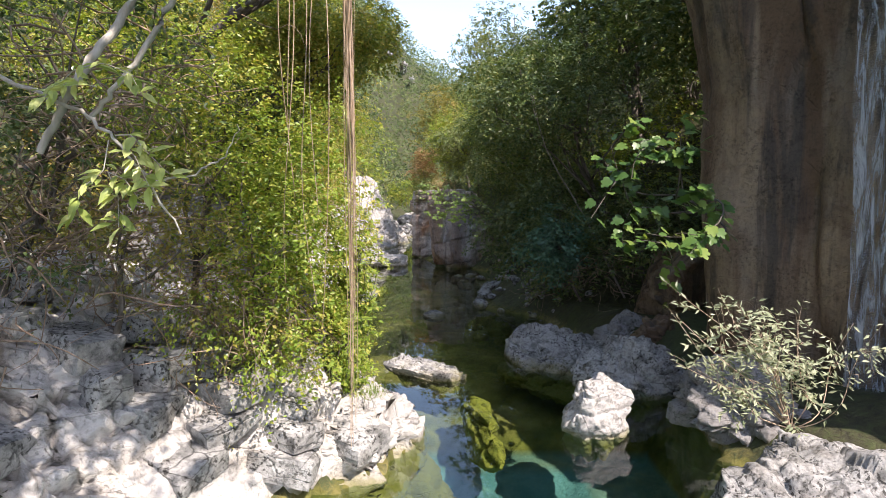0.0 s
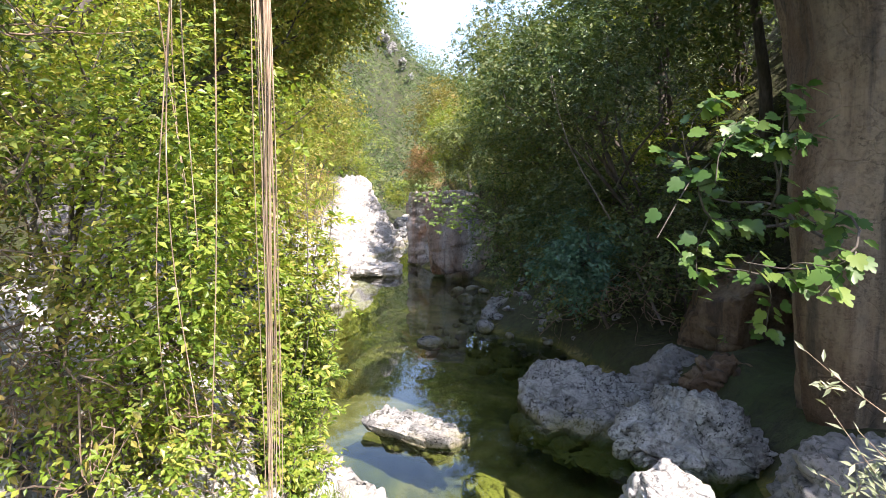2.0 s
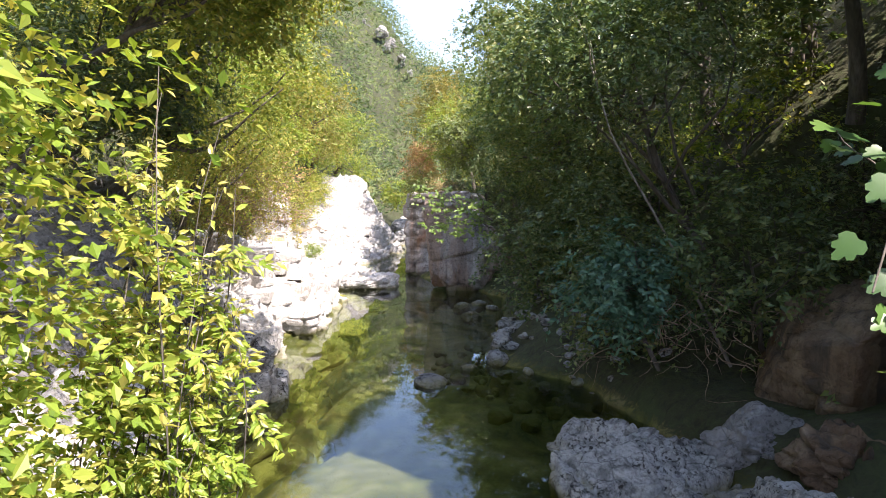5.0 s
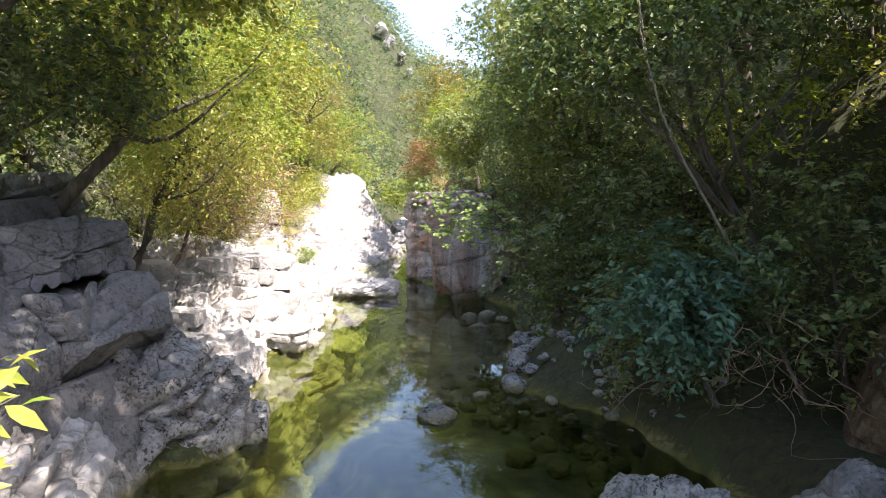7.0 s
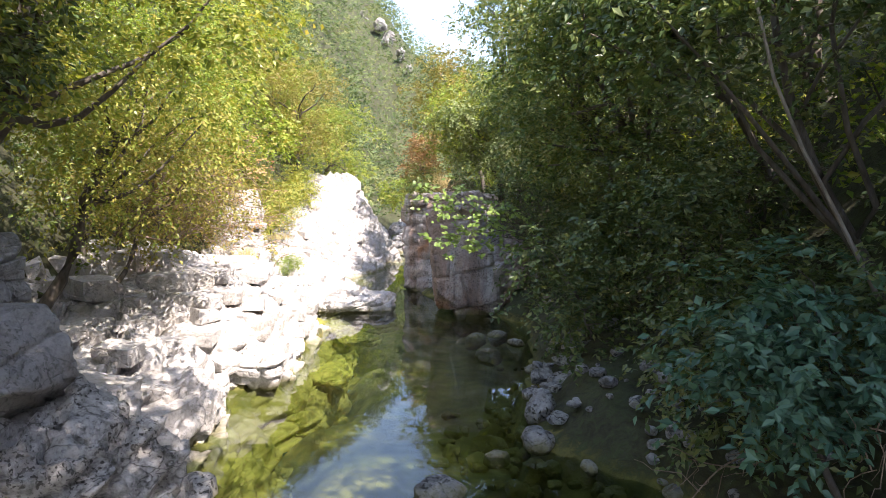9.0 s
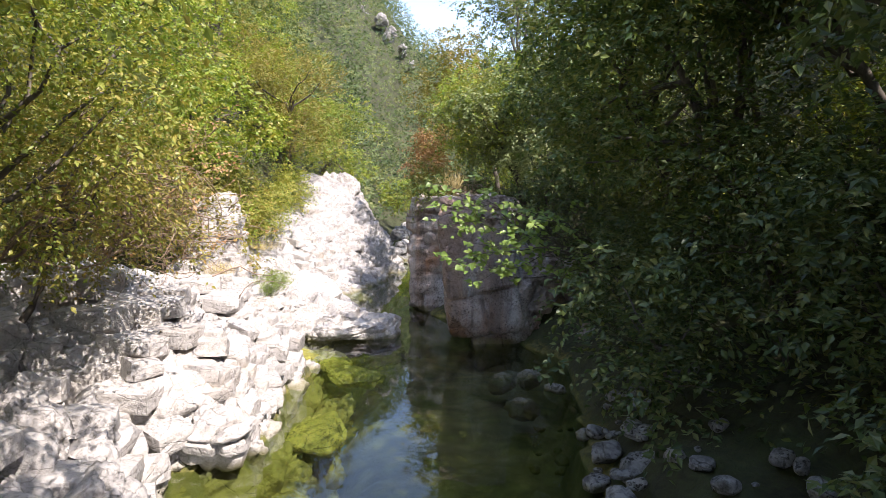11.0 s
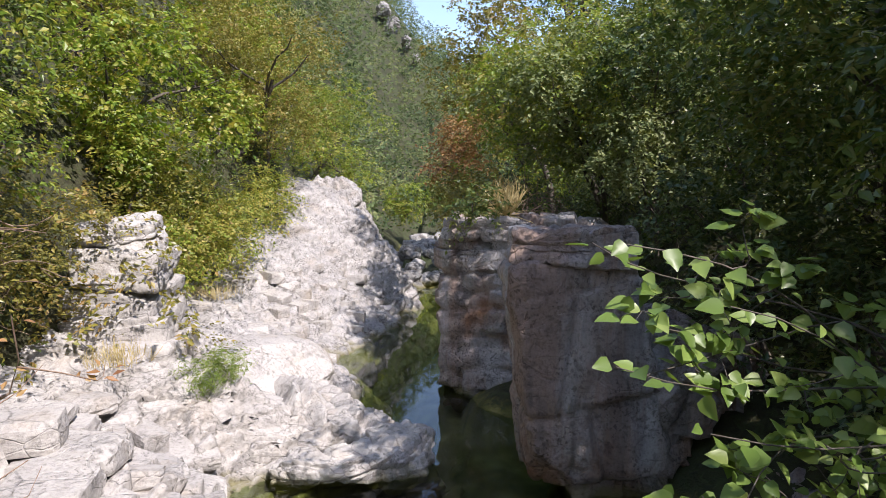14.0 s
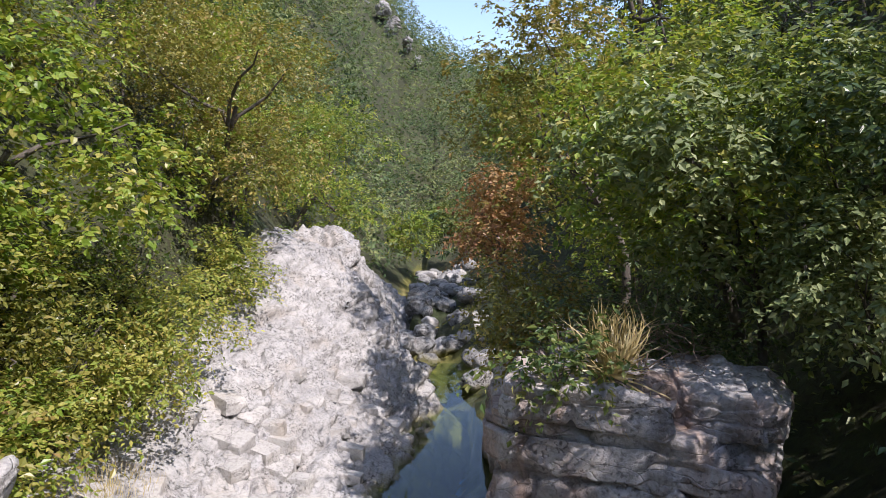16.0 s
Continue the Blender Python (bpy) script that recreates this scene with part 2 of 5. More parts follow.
    c = mixc(nt, math_node(nt, "MULTIPLY", gate2, 0.10), c, mixc(nt, 1.0, c, line2, "MULTIPLY"))
    nt.links.new(c, P.inputs["Base Color"])
    h = math_node(nt, "ADD", math_node(nt, "ADD", mid, math_node(nt, "ADD", math_node(nt, "MULTIPLY", hollow, 0.25), math_node(nt, "MULTIPLY", math_node(nt, "MULTIPLY", holes, where), 0.3))), math_node(nt, "MULTIPLY", fine, 0.5))
    b1 = bump(nt, None, h, 0.6, 0.05)
    bump(nt, P, line, 0.5, 0.02, b1)
    return m


def leaf_mat(name, stops, through_light=0.35, rough=0.38, gloss=0.5, patch_size=0.8, single=0.75, spread=1.0):
    """Leaves: a tint for each leaf and for each part of the crown, some light let through."""
    m, nt, N, P = node_mat(name)
    geo = N.new("ShaderNodeNewGeometry")
    patch = tex(nt, patch_size, 3, 0.5, geo.outputs["Position"])
    f = math_node(nt, "ADD", math_node(nt, "MULTIPLY", geo.outputs["Random Per Island"], single), math_node(nt, "MULTIPLY", math_node(nt, "SUBTRACT", patch, 0.36), spread))
    c = ramp(nt, f, stops)
    nt.links.new(c, P.inputs["Base Color"])
    P.inputs["Roughness"].default_value = rough
    P.inputs["Specular IOR Level"].default_value = gloss
    tr = N.new("ShaderNodeBsdfTranslucent")
    nt.links.new(mixc(nt, 1.0, c, (1.0, 0.95, 0.45), "MULTIPLY"), tr.inputs[0])
    mx = N.new("ShaderNodeMixShader")
    mx.inputs[0].default_value = through_light
    nt.links.new(P.outputs[0], mx.inputs[1])
    nt.links.new(tr.outputs[0], mx.inputs[2])
    nt.links.new(mx.outputs[0], N["Material Output"].inputs[0])
    return m


def bark_mat(name, a, b, scale=18):
    m, nt, N, P = node_mat(name)
    geo = N.new("ShaderNodeNewGeometry")
    mp = N.new("ShaderNodeMapping")
    mp.inputs["Scale"].default_value = (1, 1, 0.3)
    nt.links.new(geo.outputs["Position"], mp.inputs[0])
    n = tex(nt, scale, 6, 0.65, mp.outputs[0])
    n2 = tex(nt, 2.0, 3, 0.5, geo.outputs["Position"])
    c = mixc(nt, ramp(nt, n, [(0.35, (0, 0, 0)), (0.65, (1, 1, 1))]), a, b)
    c = mixc(nt, ramp(nt, n2, [(0.4, (0, 0, 0)), (0.7, (0.5, 0.5, 0.5))]), c, tuple(0.5 * v for v in a))
    nt.links.new(c, P.inputs["Base Color"])
    P.inputs["Roughness"].default_value = 0.9
    bump(nt, P, n, 0.6, 0.01)
    return m


def ground_mat():
    """Leaf litter and soil on the slopes, dark green to pass for foliage shade; below the water olive algae on stones
    and a pale blue-green pool floor.
    """
    m, nt, N, P = node_mat("gorge_ground")
    geo = N.new("ShaderNodeNewGeometry")
    pos = geo.outputs["Position"]
    a = tex(nt, 0.7, 6, 0.6, pos)
    b = tex(nt, 9, 8, 0.7, pos, 0.6)
    # soil tones hold the shade that shows in gaps between leaves
    soil = ramp(nt, b, [(0.3, (0.018, 0.018, 0.009)), (0.5, (0.045, 0.045, 0.018)), (0.62, (0.05, 0.065, 0.02)), (0.75, (0.10, 0.095, 0.04))])
    soil = mixc(nt, ramp(nt, a, [(0.5, (0, 0, 0)), (0.66, (0.6, 0.6, 0.6))]), soil, (0.055, 0.085, 0.025))
    d = tex(nt, 1.1, 6, 0.6, pos, 0.8)
    v = N.new("ShaderNodeTexVoronoi")
    v.inputs["Scale"].default_value = 3.2
    nt.links.new(pos, v.inputs["Vector"])
    bed = ramp(nt, d, [(0.32, (0.07, 0.08, 0.014)), (0.46, (0.15, 0.15, 0.03)), (0.58, (0.24, 0.21, 0.06)), (0.72, (0.33, 0.28, 0.14))])
    bed = mixc(nt, 0.6, bed, ramp(nt, v.outputs["Distance"], [(0.1, (1, 1, 1)), (0.65, (0.4, 0.4, 0.35))]), "MULTIPLY")
    sx = N.new("ShaderNodeSeparateXYZ")
    nt.links.new(pos, sx.inputs[0])
    deep = ramp(nt, math_node(nt, "MULTIPLY", sx.outputs[2], -1.0), [(0.85, (0, 0, 0)), (1.25, (1, 1, 1))])
    pool = ramp(nt, tex(nt, 2.2, 4, 0.6, pos, 0.5), [(0.35, (0.05, 0.17, 0.22)), (0.6, (0.10, 0.26, 0.32)), (0.75, (0.18, 0.32, 0.31))])
    bed = mixc(nt, deep, bed, pool)
    lev = math_node(nt, "ADD", sx.outputs[2], math_node(nt, "MULTIPLY", math_node(nt, "SUBTRACT", b, 0.5), 0.5))
    c = mixc(nt, ramp(nt, lev, [(0.02, (0, 0, 0)), (0.12, (1, 1, 1))]), bed, soil)
    nt.links.new(c, P.inputs["Base Color"])
    P.inputs["Roughness"].default_value = 0.93
    bump(nt, P, b, 0.9, 0.06)
    return m


def water_mat():
    """Clear still water: green-tinted, mirrored by its Fresnel gloss, with slow ripples."""
    m, nt, N, P = node_mat("stream_water")
    N.remove(P)
    geo = N.new("ShaderNodeNewGeometry")
    tr = N.new("ShaderNodeBsdfTransparent")
    tr.inputs[0].default_value = (0.74, 0.82, 0.70, 1)
    gl = N.new("ShaderNodeBsdfGlossy")
    gl.inputs["Roughness"].default_value = 0.006
    gl.inputs["Color"].default_value = (0.95, 0.97, 1, 1)
    fr = N.new("ShaderNodeFresnel")
    fr.inputs["IOR"].default_value = 1.42
    mp = N.new("ShaderNodeMapping")
    mp.inputs["Scale"].default_value = (1.0, 0.55, 1.0)
    nt.links.new(geo.outputs["Position"], mp.inputs[0])
    h = math_node(nt, "ADD", tex(nt, 1.6, 3, 0.5, mp.outputs[0]), math_node(nt, "MULTIPLY", tex(nt, 7.0, 3, 0.5, mp.outputs[0]), 0.18))
    b = N.new("ShaderNodeBump")
    b.inputs["Strength"].default_value, b.inputs["Distance"].default_value = 0.022, 0.06
    nt.links.new(h, b.inputs["Height"])
    nt.links.new(b.outputs[0], gl.inputs["Normal"])
    nt.links.new(b.outputs[0], fr.inputs["Normal"])
    mx = N.new("ShaderNodeMixShader")
    nt.links.new(fr.outputs[0], mx.inputs[0])
    nt.links.new(tr.outputs[0], mx.inputs[1])
    nt.links.new(gl.outputs[0], mx.inputs[2])
    nt.links.new(mx.outputs[0], N["Material Output"].inputs[0])
    return m


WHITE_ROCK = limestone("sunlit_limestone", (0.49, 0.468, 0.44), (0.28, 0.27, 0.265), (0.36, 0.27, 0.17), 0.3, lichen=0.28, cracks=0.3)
# greyer than the white limestone, partly for the shadow inside its pits
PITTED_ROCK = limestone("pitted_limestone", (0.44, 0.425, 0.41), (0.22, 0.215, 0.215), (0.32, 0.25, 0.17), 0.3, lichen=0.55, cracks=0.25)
# grey boulders, and white limestone where its shade is put into the colour
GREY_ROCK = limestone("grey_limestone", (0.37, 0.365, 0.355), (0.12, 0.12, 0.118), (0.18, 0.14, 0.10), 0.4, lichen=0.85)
BROWN_ROCK = limestone("stained_limestone", (0.47, 0.45, 0.44), (0.24, 0.235, 0.24), (0.25, 0.13, 0.07), 0.9, 0.6, lichen=0.45, streak_scale=0.4, stain_scale=0.7, cracks=0.1)
CLIFF_ROCK = limestone("dripstone_cliff", (0.29, 0.21, 0.135), (0.10, 0.095, 0.095), (0.11, 0.066, 0.042), 0.5, 0.85, wet=False, lichen=0.25, streak_scale=0.42, cracks=0.0)
# dark stone of the slabs; part of this darkness is their shade
SLAB_ROCK = limestone("dark_shaded_limestone", (0.27, 0.26, 0.255), (0.12, 0.118, 0.118), (0.16, 0.13, 0.10), 0.4, lichen=0.4, cracks=0.4)
MOSS_ROCK = limestone("mossy_limestone", (0.29, 0.27, 0.06), (0.14, 0.15, 0.03), (0.33, 0.28, 0.09), 0.6, wet=False, lichen=0.6)
GROUND = ground_mat()
WATER = water_mat()
BARK = bark_mat("grey_bark", (0.06, 0.048, 0.038), (0.15, 0.13, 0.108))
PALE_BARK = bark_mat("pale_bark", (0.34, 0.30, 0.25), (0.52, 0.48, 0.42))
GREY_BARK = bark_mat("ash_grey_bark", (0.12, 0.10, 0.085), (0.30, 0.27, 0.235), 9)
DRY_STEM = bark_mat("dry_vine_stem", (0.24, 0.16, 0.105), (0.48, 0.37, 0.27), 30)
DEAD_TWIG = bark_mat("dead_twig", (0.16, 0.10, 0.065), (0.36, 0.27, 0.20), 30)

G = {
    "gold": leaf_mat("golden_green_leaves", [(0.1, (0.13, 0.19, 0.035)), (0.4, (0.26, 0.32, 0.06)), (0.65, (0.38, 0.39, 0.085)), (0.92, (0.50, 0.42, 0.12))], 0.5),
    "bright": leaf_mat("yellow_green_leaves", [(0.1, (0.110, 0.190, 0.026)), (0.4, (0.230, 0.330, 0.043)), (0.65, (0.320, 0.380, 0.065)), (0.92, (0.440, 0.390, 0.102))], 0.5),
    "mid": leaf_mat("mid_green_leaves", [(0.1, (0.055, 0.100, 0.029)), (0.4, (0.110, 0.170, 0.043)), (0.65, (0.180, 0.225, 0.058)), (0.9, (0.260, 0.260, 0.087))], 0.42),
    "dark": leaf_mat("dark_green_leaves", [(0.1, (0.045, 0.080, 0.030)), (0.45, (0.085, 0.135, 0.046)), (0.7, (0.140, 0.185, 0.062)), (0.92, (0.210, 0.225, 0.085))], 0.36, 0.38, 0.5),
    "teal": leaf_mat("blue_green_leaves", [(0.1, (0.035, 0.095, 0.066)), (0.5, (0.070, 0.160, 0.105)), (0.9, (0.115, 0.215, 0.145))], 0.35, 0.4),
    "grey": leaf_mat("silver_willow_leaves", [(0.1, (0.15, 0.18, 0.10)), (0.5, (0.25, 0.28, 0.17)), (0.9, (0.38, 0.40, 0.27))], 0.3, 0.55),
    "ochre": leaf_mat("autumn_ochre_leaves", [(0.1, (0.12, 0.135, 0.03)), (0.4, (0.22, 0.215, 0.045)), (0.7, (0.30, 0.265, 0.06)), (0.95, (0.34, 0.22, 0.08))], 0.42),
    "rust": leaf_mat("rusty_dry_leaves", [(0.1, (0.22, 0.10, 0.05)), (0.5, (0.38, 0.21, 0.09)), (0.9, (0.46, 0.31, 0.14))], 0.35),
    "fig": leaf_mat("fig_leaves", [(0.1, (0.050, 0.115, 0.029)), (0.5, (0.100, 0.190, 0.043)), (0.9, (0.220, 0.300, 0.072))], 0.42),
    "ash": leaf_mat("pale_ash_leaflets", [(0.1, (0.24, 0.32, 0.08)), (0.5, (0.38, 0.46, 0.14)), (0.9, (0.50, 0.54, 0.22))], 0.45),
    "hazel": leaf_mat("hazel_leaves", [(0.1, (0.12, 0.20, 0.04)), (0.5, (0.21, 0.31, 0.07)), (0.9, (0.32, 0.40, 0.12))], 0.42),
    "pale": leaf_mat("grey_green_leaves", [(0.1, (0.12, 0.17, 0.06)), (0.5, (0.21, 0.26, 0.11)), (0.9, (0.32, 0.35, 0.17))], 0.38, 0.5, 0.35),
    # greyed leaves: the haze of distance is part of this colour
    "hill": leaf_mat("hazed_far_leaves", [(0.05, (0.045, 0.080, 0.048)), (0.3, (0.105, 0.155, 0.078)), (0.55, (0.165, 0.215, 0.095)), (0.85, (0.25, 0.265, 0.12))], 0.3, 0.8, 0.1, 0.3, 0.3, 2.2),
    "straw": leaf_mat("straw_grass", [(0.1, (0.32, 0.25, 0.11)), (0.6, (0.46, 0.38, 0.19)), (0.9, (0.54, 0.46, 0.25))], 0.3),
    "grass": leaf_mat("fresh_grass", [(0.1, (0.100, 0.170, 0.029)), (0.6, (0.190, 0.270, 0.043)), (0.9, (0.270, 0.320, 0.072))], 0.4),
}

# ---------- plan of the gorge ----------
LEFT_Y = (-30, 2, 4, 5, 5.6, 6, 7, 7.6, 8.3, 9, 10, 12.1, 12.6, 13.5, 14.1, 15.4, 16.8, 17.4, 18, 19, 20.4, 21.4, 22.2, 22.7, 23.2, 24, 24.8, 26, 27.5, 29.5, 31, 32.4, 34, 38, 44, 60)
LEFT_X = (-3.2, -3, -2.6, -1.6, -1.0, -0.5, -0.22, -0.35, -0.9, -1.6, -2.6, -3.0, -2.3, -2.1, -2.75, -2.55, -3.05, -2.3, -2.2, -2.5, -2.3, -2.8, -3.1, -2.5, -1.45, -1.7, -2.25, -2.4, -2.95, -2.25, -2.05, -1.5, -2.3, -2.5, -2.5, -2.3)
RIGHT_Y = (-30, 3, 5, 6.2, 7.6, 9.5, 11, 12.5, 13.9, 14.4, 15, 16, 18, 19.8, 21.2, 22, 23.5, 25, 27, 28.2, 30.5, 32, 36, 44, 60)
RIGHT_X = (3.4, 3.2, 3.0, 2.75, 2.9, 3.0, 2.6, 2.3, 1.9, 1.3, 0.85, 0.75, 1.1, 1.35, 1.45, 1.0, 0.3, -0.75, -0.85, -0.76, -0.95, -1.1, -0.8, -0.7, -0.5)
# rock height at set distances behind the left water's edge
STEP_D = (-1.2, -0.5, -0.05, 0.12, 0.45, 1.0, 1.8, 3.0, 4.2)
STEP_Y = (2, 5, 7, 9, 12, 14, 16.5, 18.5, 20.5, 22.4, 23.4, 25, 28, 31, 33, 35, 37.5, 42)
STEP_H = (
    (0.12, 0.40, 0.45, 0.30, 0.4, 0.35, 0.35, 0.42, 0.40, 0.12, 0.22, 0.12, 0.07, 0.10, 0.25, 0.4, 0.3, 0.2),
    (0.60, 0.75, 0.68, 0.60, 0.9, 0.75, 0.80, 0.85, 0.85, 0.28, 0.42, 0.35, 0.22, 0.30, 0.9, 1.3, 0.7, 0.5),
    (1.45, 1.45, 0.90, 1.00, 1.2, 1.00, 1.05, 1.30, 1.25, 0.55, 0.50, 0.60, 0.50, 0.75, 1.9, 2.5, 1.2, 1.0),
    (1.95, 1.95, 1.35, 1.30, 1.4, 1.25, 1.20, 1.65, 1.50, 0.95, 0.80, 0.80, 0.95, 1.45, 2.9, 3.2, 1.9, 1.6),
    (2.30, 2.30, 1.80, 1.60, 1.7, 1.50, 1.45, 1.80, 1.65, 1.30, 1.15, 1.15, 1.50, 2.20, 3.3, 3.3, 2.6, 2.4),
    (2.7, 2.7, 2.3, 2.1, 2.2, 2.0, 2.0, 2.2, 2.0, 1.7, 1.6, 1.6, 2.0, 2.7, 3.3, 3.3, 3.2, 3.2))


def left_edge(y):
    return np.interp(y, LEFT_Y, LEFT_X) + 0.10 * (vnoise(np.stack([y * 1.7, y * 0, y * 0], -1), 5) - 0.5)


def right_edge(y):
    return np.interp(y, RIGHT_Y, RIGHT_X)


def left_rock(d, y):
    """Height of the left rock bank, d metres behind the water's edge."""
    cols = [np.full_like(y, -1.5), np.interp(y, (8.6, 9.6), (-1.2, -0.55)), np.full_like(y, -0.06)] + [np.interp(y, STEP_Y, h) for h in STEP_H]
    z = np.full_like(y, -1.3)
    for a in range(len(STEP_D) - 1):
        t = np.clip((d - STEP_D[a]) / (STEP_D[a + 1] - STEP_D[a]), 0, 1)
        z = np.where(d >= STEP_D[a], cols[a] + (cols[a + 1] - cols[a]) * t, z)
    return z


def smooth(t):
    t = np.clip(t, 0, 1)
    return t * t * (3 - 2 * t)


def ground_height(x, y):
    xl, xr = left_edge(y), right_edge(y)
    dl, dr = xl - x, x - xr
    inside = np.minimum(-dl, -dr)
    deep = 0.45 + 0.95 * (1 - smooth((y - 7.0) / 3.0)) + 0.12 * smooth((y - 26) / 6)
    bed = -np.minimum(deep, 0.06 + 0.8 * np.maximum(inside, 0)) + 1.1 * smooth((y - 33.5) / 7)
    trench = -1.0 + 0.55 * smooth((-dl - 0.4) / 0.8) - np.where(y < 9, 0.5, 0.0) * smooth((-dl - 0.4) / 0.5) + 1.6 * smooth((y - 32) / 3)
    bed = np.minimum(bed, trench)
    dls = np.minimum(dl, sum(np.interp(y + k, LEFT_Y, LEFT_X) for k in (-3, -2, -1, 0, 1, 2, 3)) / 7 - 0.2 - x)
    left = left_rock(dl, y) - 0.3 - 0.45 * smooth(dl / 0.6) + np.maximum(dls - 2.6, 0) * 1.55 - np.maximum(dl - 9, 0) * 0.75
    right = 0.30 * smooth(dr / 0.8) + 0.28 * np.clip(dr, 0, 2.6) + np.maximum(dr - 2.4, 0) * 1.35 - np.maximum(dr - 11, 0) * 0.7
    h = np.where(dl > 0, left, np.where(dr > 0, right, bed))
    ridge = np.interp(x, (-90, -24, -9.8, -4.6, 0, 5, 15, 40, 90), (58, 40, 29.5, 22.8, 19.4, 18.0, 14, 13, 16))
    far = smooth((y - 50) / 62)
    h = np.maximum(np.minimum(h, 46), 0) * (1 - far) + np.minimum(h, 0) + ridge * far
    return h


# ---------- ground, water ----------
ys = np.concatenate([np.arange(-30, 0, 1.0), np.arange(0, 46, 0.25), np.arange(46, 130, 1.5), np.array([140, 160, 200, 260, 360, 520, 800, 1400, 2400.0])])
xs = np.concatenate([np.array([-2400, -1200, -600, -300, -160, -110]), np.arange(-90, -14, 2.0), np.arange(-14, -6, 0.5), np.arange(-6, 6, 0.16), np.arange(6, 14, 0.5), np.arange(14, 90, 2.0), np.array([110, 160, 300, 600, 1200, 2400.0])])
X, Y = np.meshgrid(xs, ys, indexing="ij")
Z = ground_height(X.ravel(), np.clip(Y.ravel(), -30, 130))
P0 = np.stack([X.ravel(), Y.ravel(), Z], 1)
lump = np.where(Z > 0.1, 0.35, 0.10)
P0[:, 2] += lump * 2 * fbm(P0 * np.array([0.8, 0.8, 0.3]), 3, 3) + np.where(np.abs(Z) < 0.9, 0.22, 0.0) * fbm(P0 * np.array([2.6, 2.6, 0.0]), 9, 3)
F0 = grid_faces(len(xs), len(ys))[:, ::-1]
gob = part("ground", P0, F0, GROUND)
tagged(gob, "leaf-littered gorge slopes coloured as foliage shade and olive stony stream bed", "ground", kind="structure")

wy = np.linspace(-30, 35.5, 90)
wx = np.linspace(0, 1, 12)
WY, WX = np.meshgrid(wy, wx, indexing="ij")
WXX = (left_edge(wy)[:, None] - 1.2) * (1 - WX) + (right_edge(wy)[:, None] + 1.0) * WX
part("water", np.stack([WXX.ravel(), WY.ravel(), np.zeros(WXX.size)], 1), grid_faces(90, 12)[:, ::-1], WATER)
tagged(bpy.data.objects["water"], "still green stream pool mirroring trees and sky", "water", kind="structure")


# ---------- rocks ----------
def bank(name, y0, y1, d0, d1, mat, label, seed, block, amp, low=0.10, step=0.027, nd=220, dip=0.18, fine=0.02, bed=0.26, steps=0.75, jump=0.9, sink=0.0, sink_y=(0, 0), karst=0.035):
    """A stretch of the left rock bank, cut into beds and blocks."""
    ny, nf = int((y1 - y0) / step), 520
    yl = np.linspace(y0, y1, ny)
    YY, DD = np.meshgrid(yl, np.linspace(d0, d1, nf), indexing="ij")
    YY, DD = YY.ravel(), DD.ravel()
    inset = sink * smooth((YY - sink_y[0]) / 0.4) * smooth((sink_y[1] - YY) / 0.4) * smooth((DD + 0.1) / 0.25)
    zz = left_rock(DD - inset, YY)
    base = left_edge(YY) - DD
    flat = np.stack([base, YY, 0 * YY], 1)
    warp = np.stack([fbm(flat * 1.4, seed + 90 + n, 3) for n in range(3)], 1) * 0.3
    e, v = cells((flat + warp) / np.array((block[0], block[1], 9.0)), seed + 31)
    tilt = dip * (YY * 0.25 - base * 0.35)
    L = (zz + tilt + 0.3 * fbm(flat * 0.9, seed + 33, 3) + (v - 0.5) * bed * jump) / bed
    k = np.floor(L)
    f = L - k
    cut = (k + smooth((f - 0.45) / 0.55)) * bed - tilt - 0.12 * bed
    amount = steps * smooth((zz + 0.35) / 0.35)
    zz = zz * (1 - amount) + cut * amount
    rows = np.stack([base, zz], 1).reshape(ny, nf, 2)
    even = np.empty((ny, nd, 2))
    for r_ in range(ny):
        run = np.concatenate([[0], np.cumsum(np.hypot(*np.diff(rows[r_], axis=0).T))])
        at = np.linspace(0, run[-1], nd)
        even[r_, :, 0], even[r_, :, 1] = np.interp(at, run, rows[r_, :, 0]), np.interp(at, run, rows[r_, :, 1])
    YY = np.repeat(yl, nd)
    Gp = np.stack([even[:, :, 0].ravel(), YY, even[:, :, 1].ravel()], 1)
    nrm = grid_normals(Gp.reshape(ny, nd, 3))
    for _ in range(14):
        nrm[1:-1, 1:-1] = nrm[1:-1, 1:-1] + nrm[2:, 1:-1] + nrm[:-2, 1:-1] + nrm[1:-1, 2:] + nrm[1:-1, :-2]
        nrm /= np.linalg.norm(nrm, axis=2, keepdims=True)
    nrm = nrm.reshape(-1, 3)
    if nrm[:, 2].mean() < 0:
        nrm = -nrm
    Gp = Gp + nrm * rough_offset(Gp, seed, block, amp, low, fine, karst)[:, None]
    end = np.minimum(smooth((YY - y0) / 0.5), smooth((y1 - YY) / 0.5))
    Gp[:, 2] -= (1 - end) * 0.5
    ob = part(name, Gp, grid_faces(ny, nd), mat)
    return tagged(ob, label, "rock ledge", kind="structure")


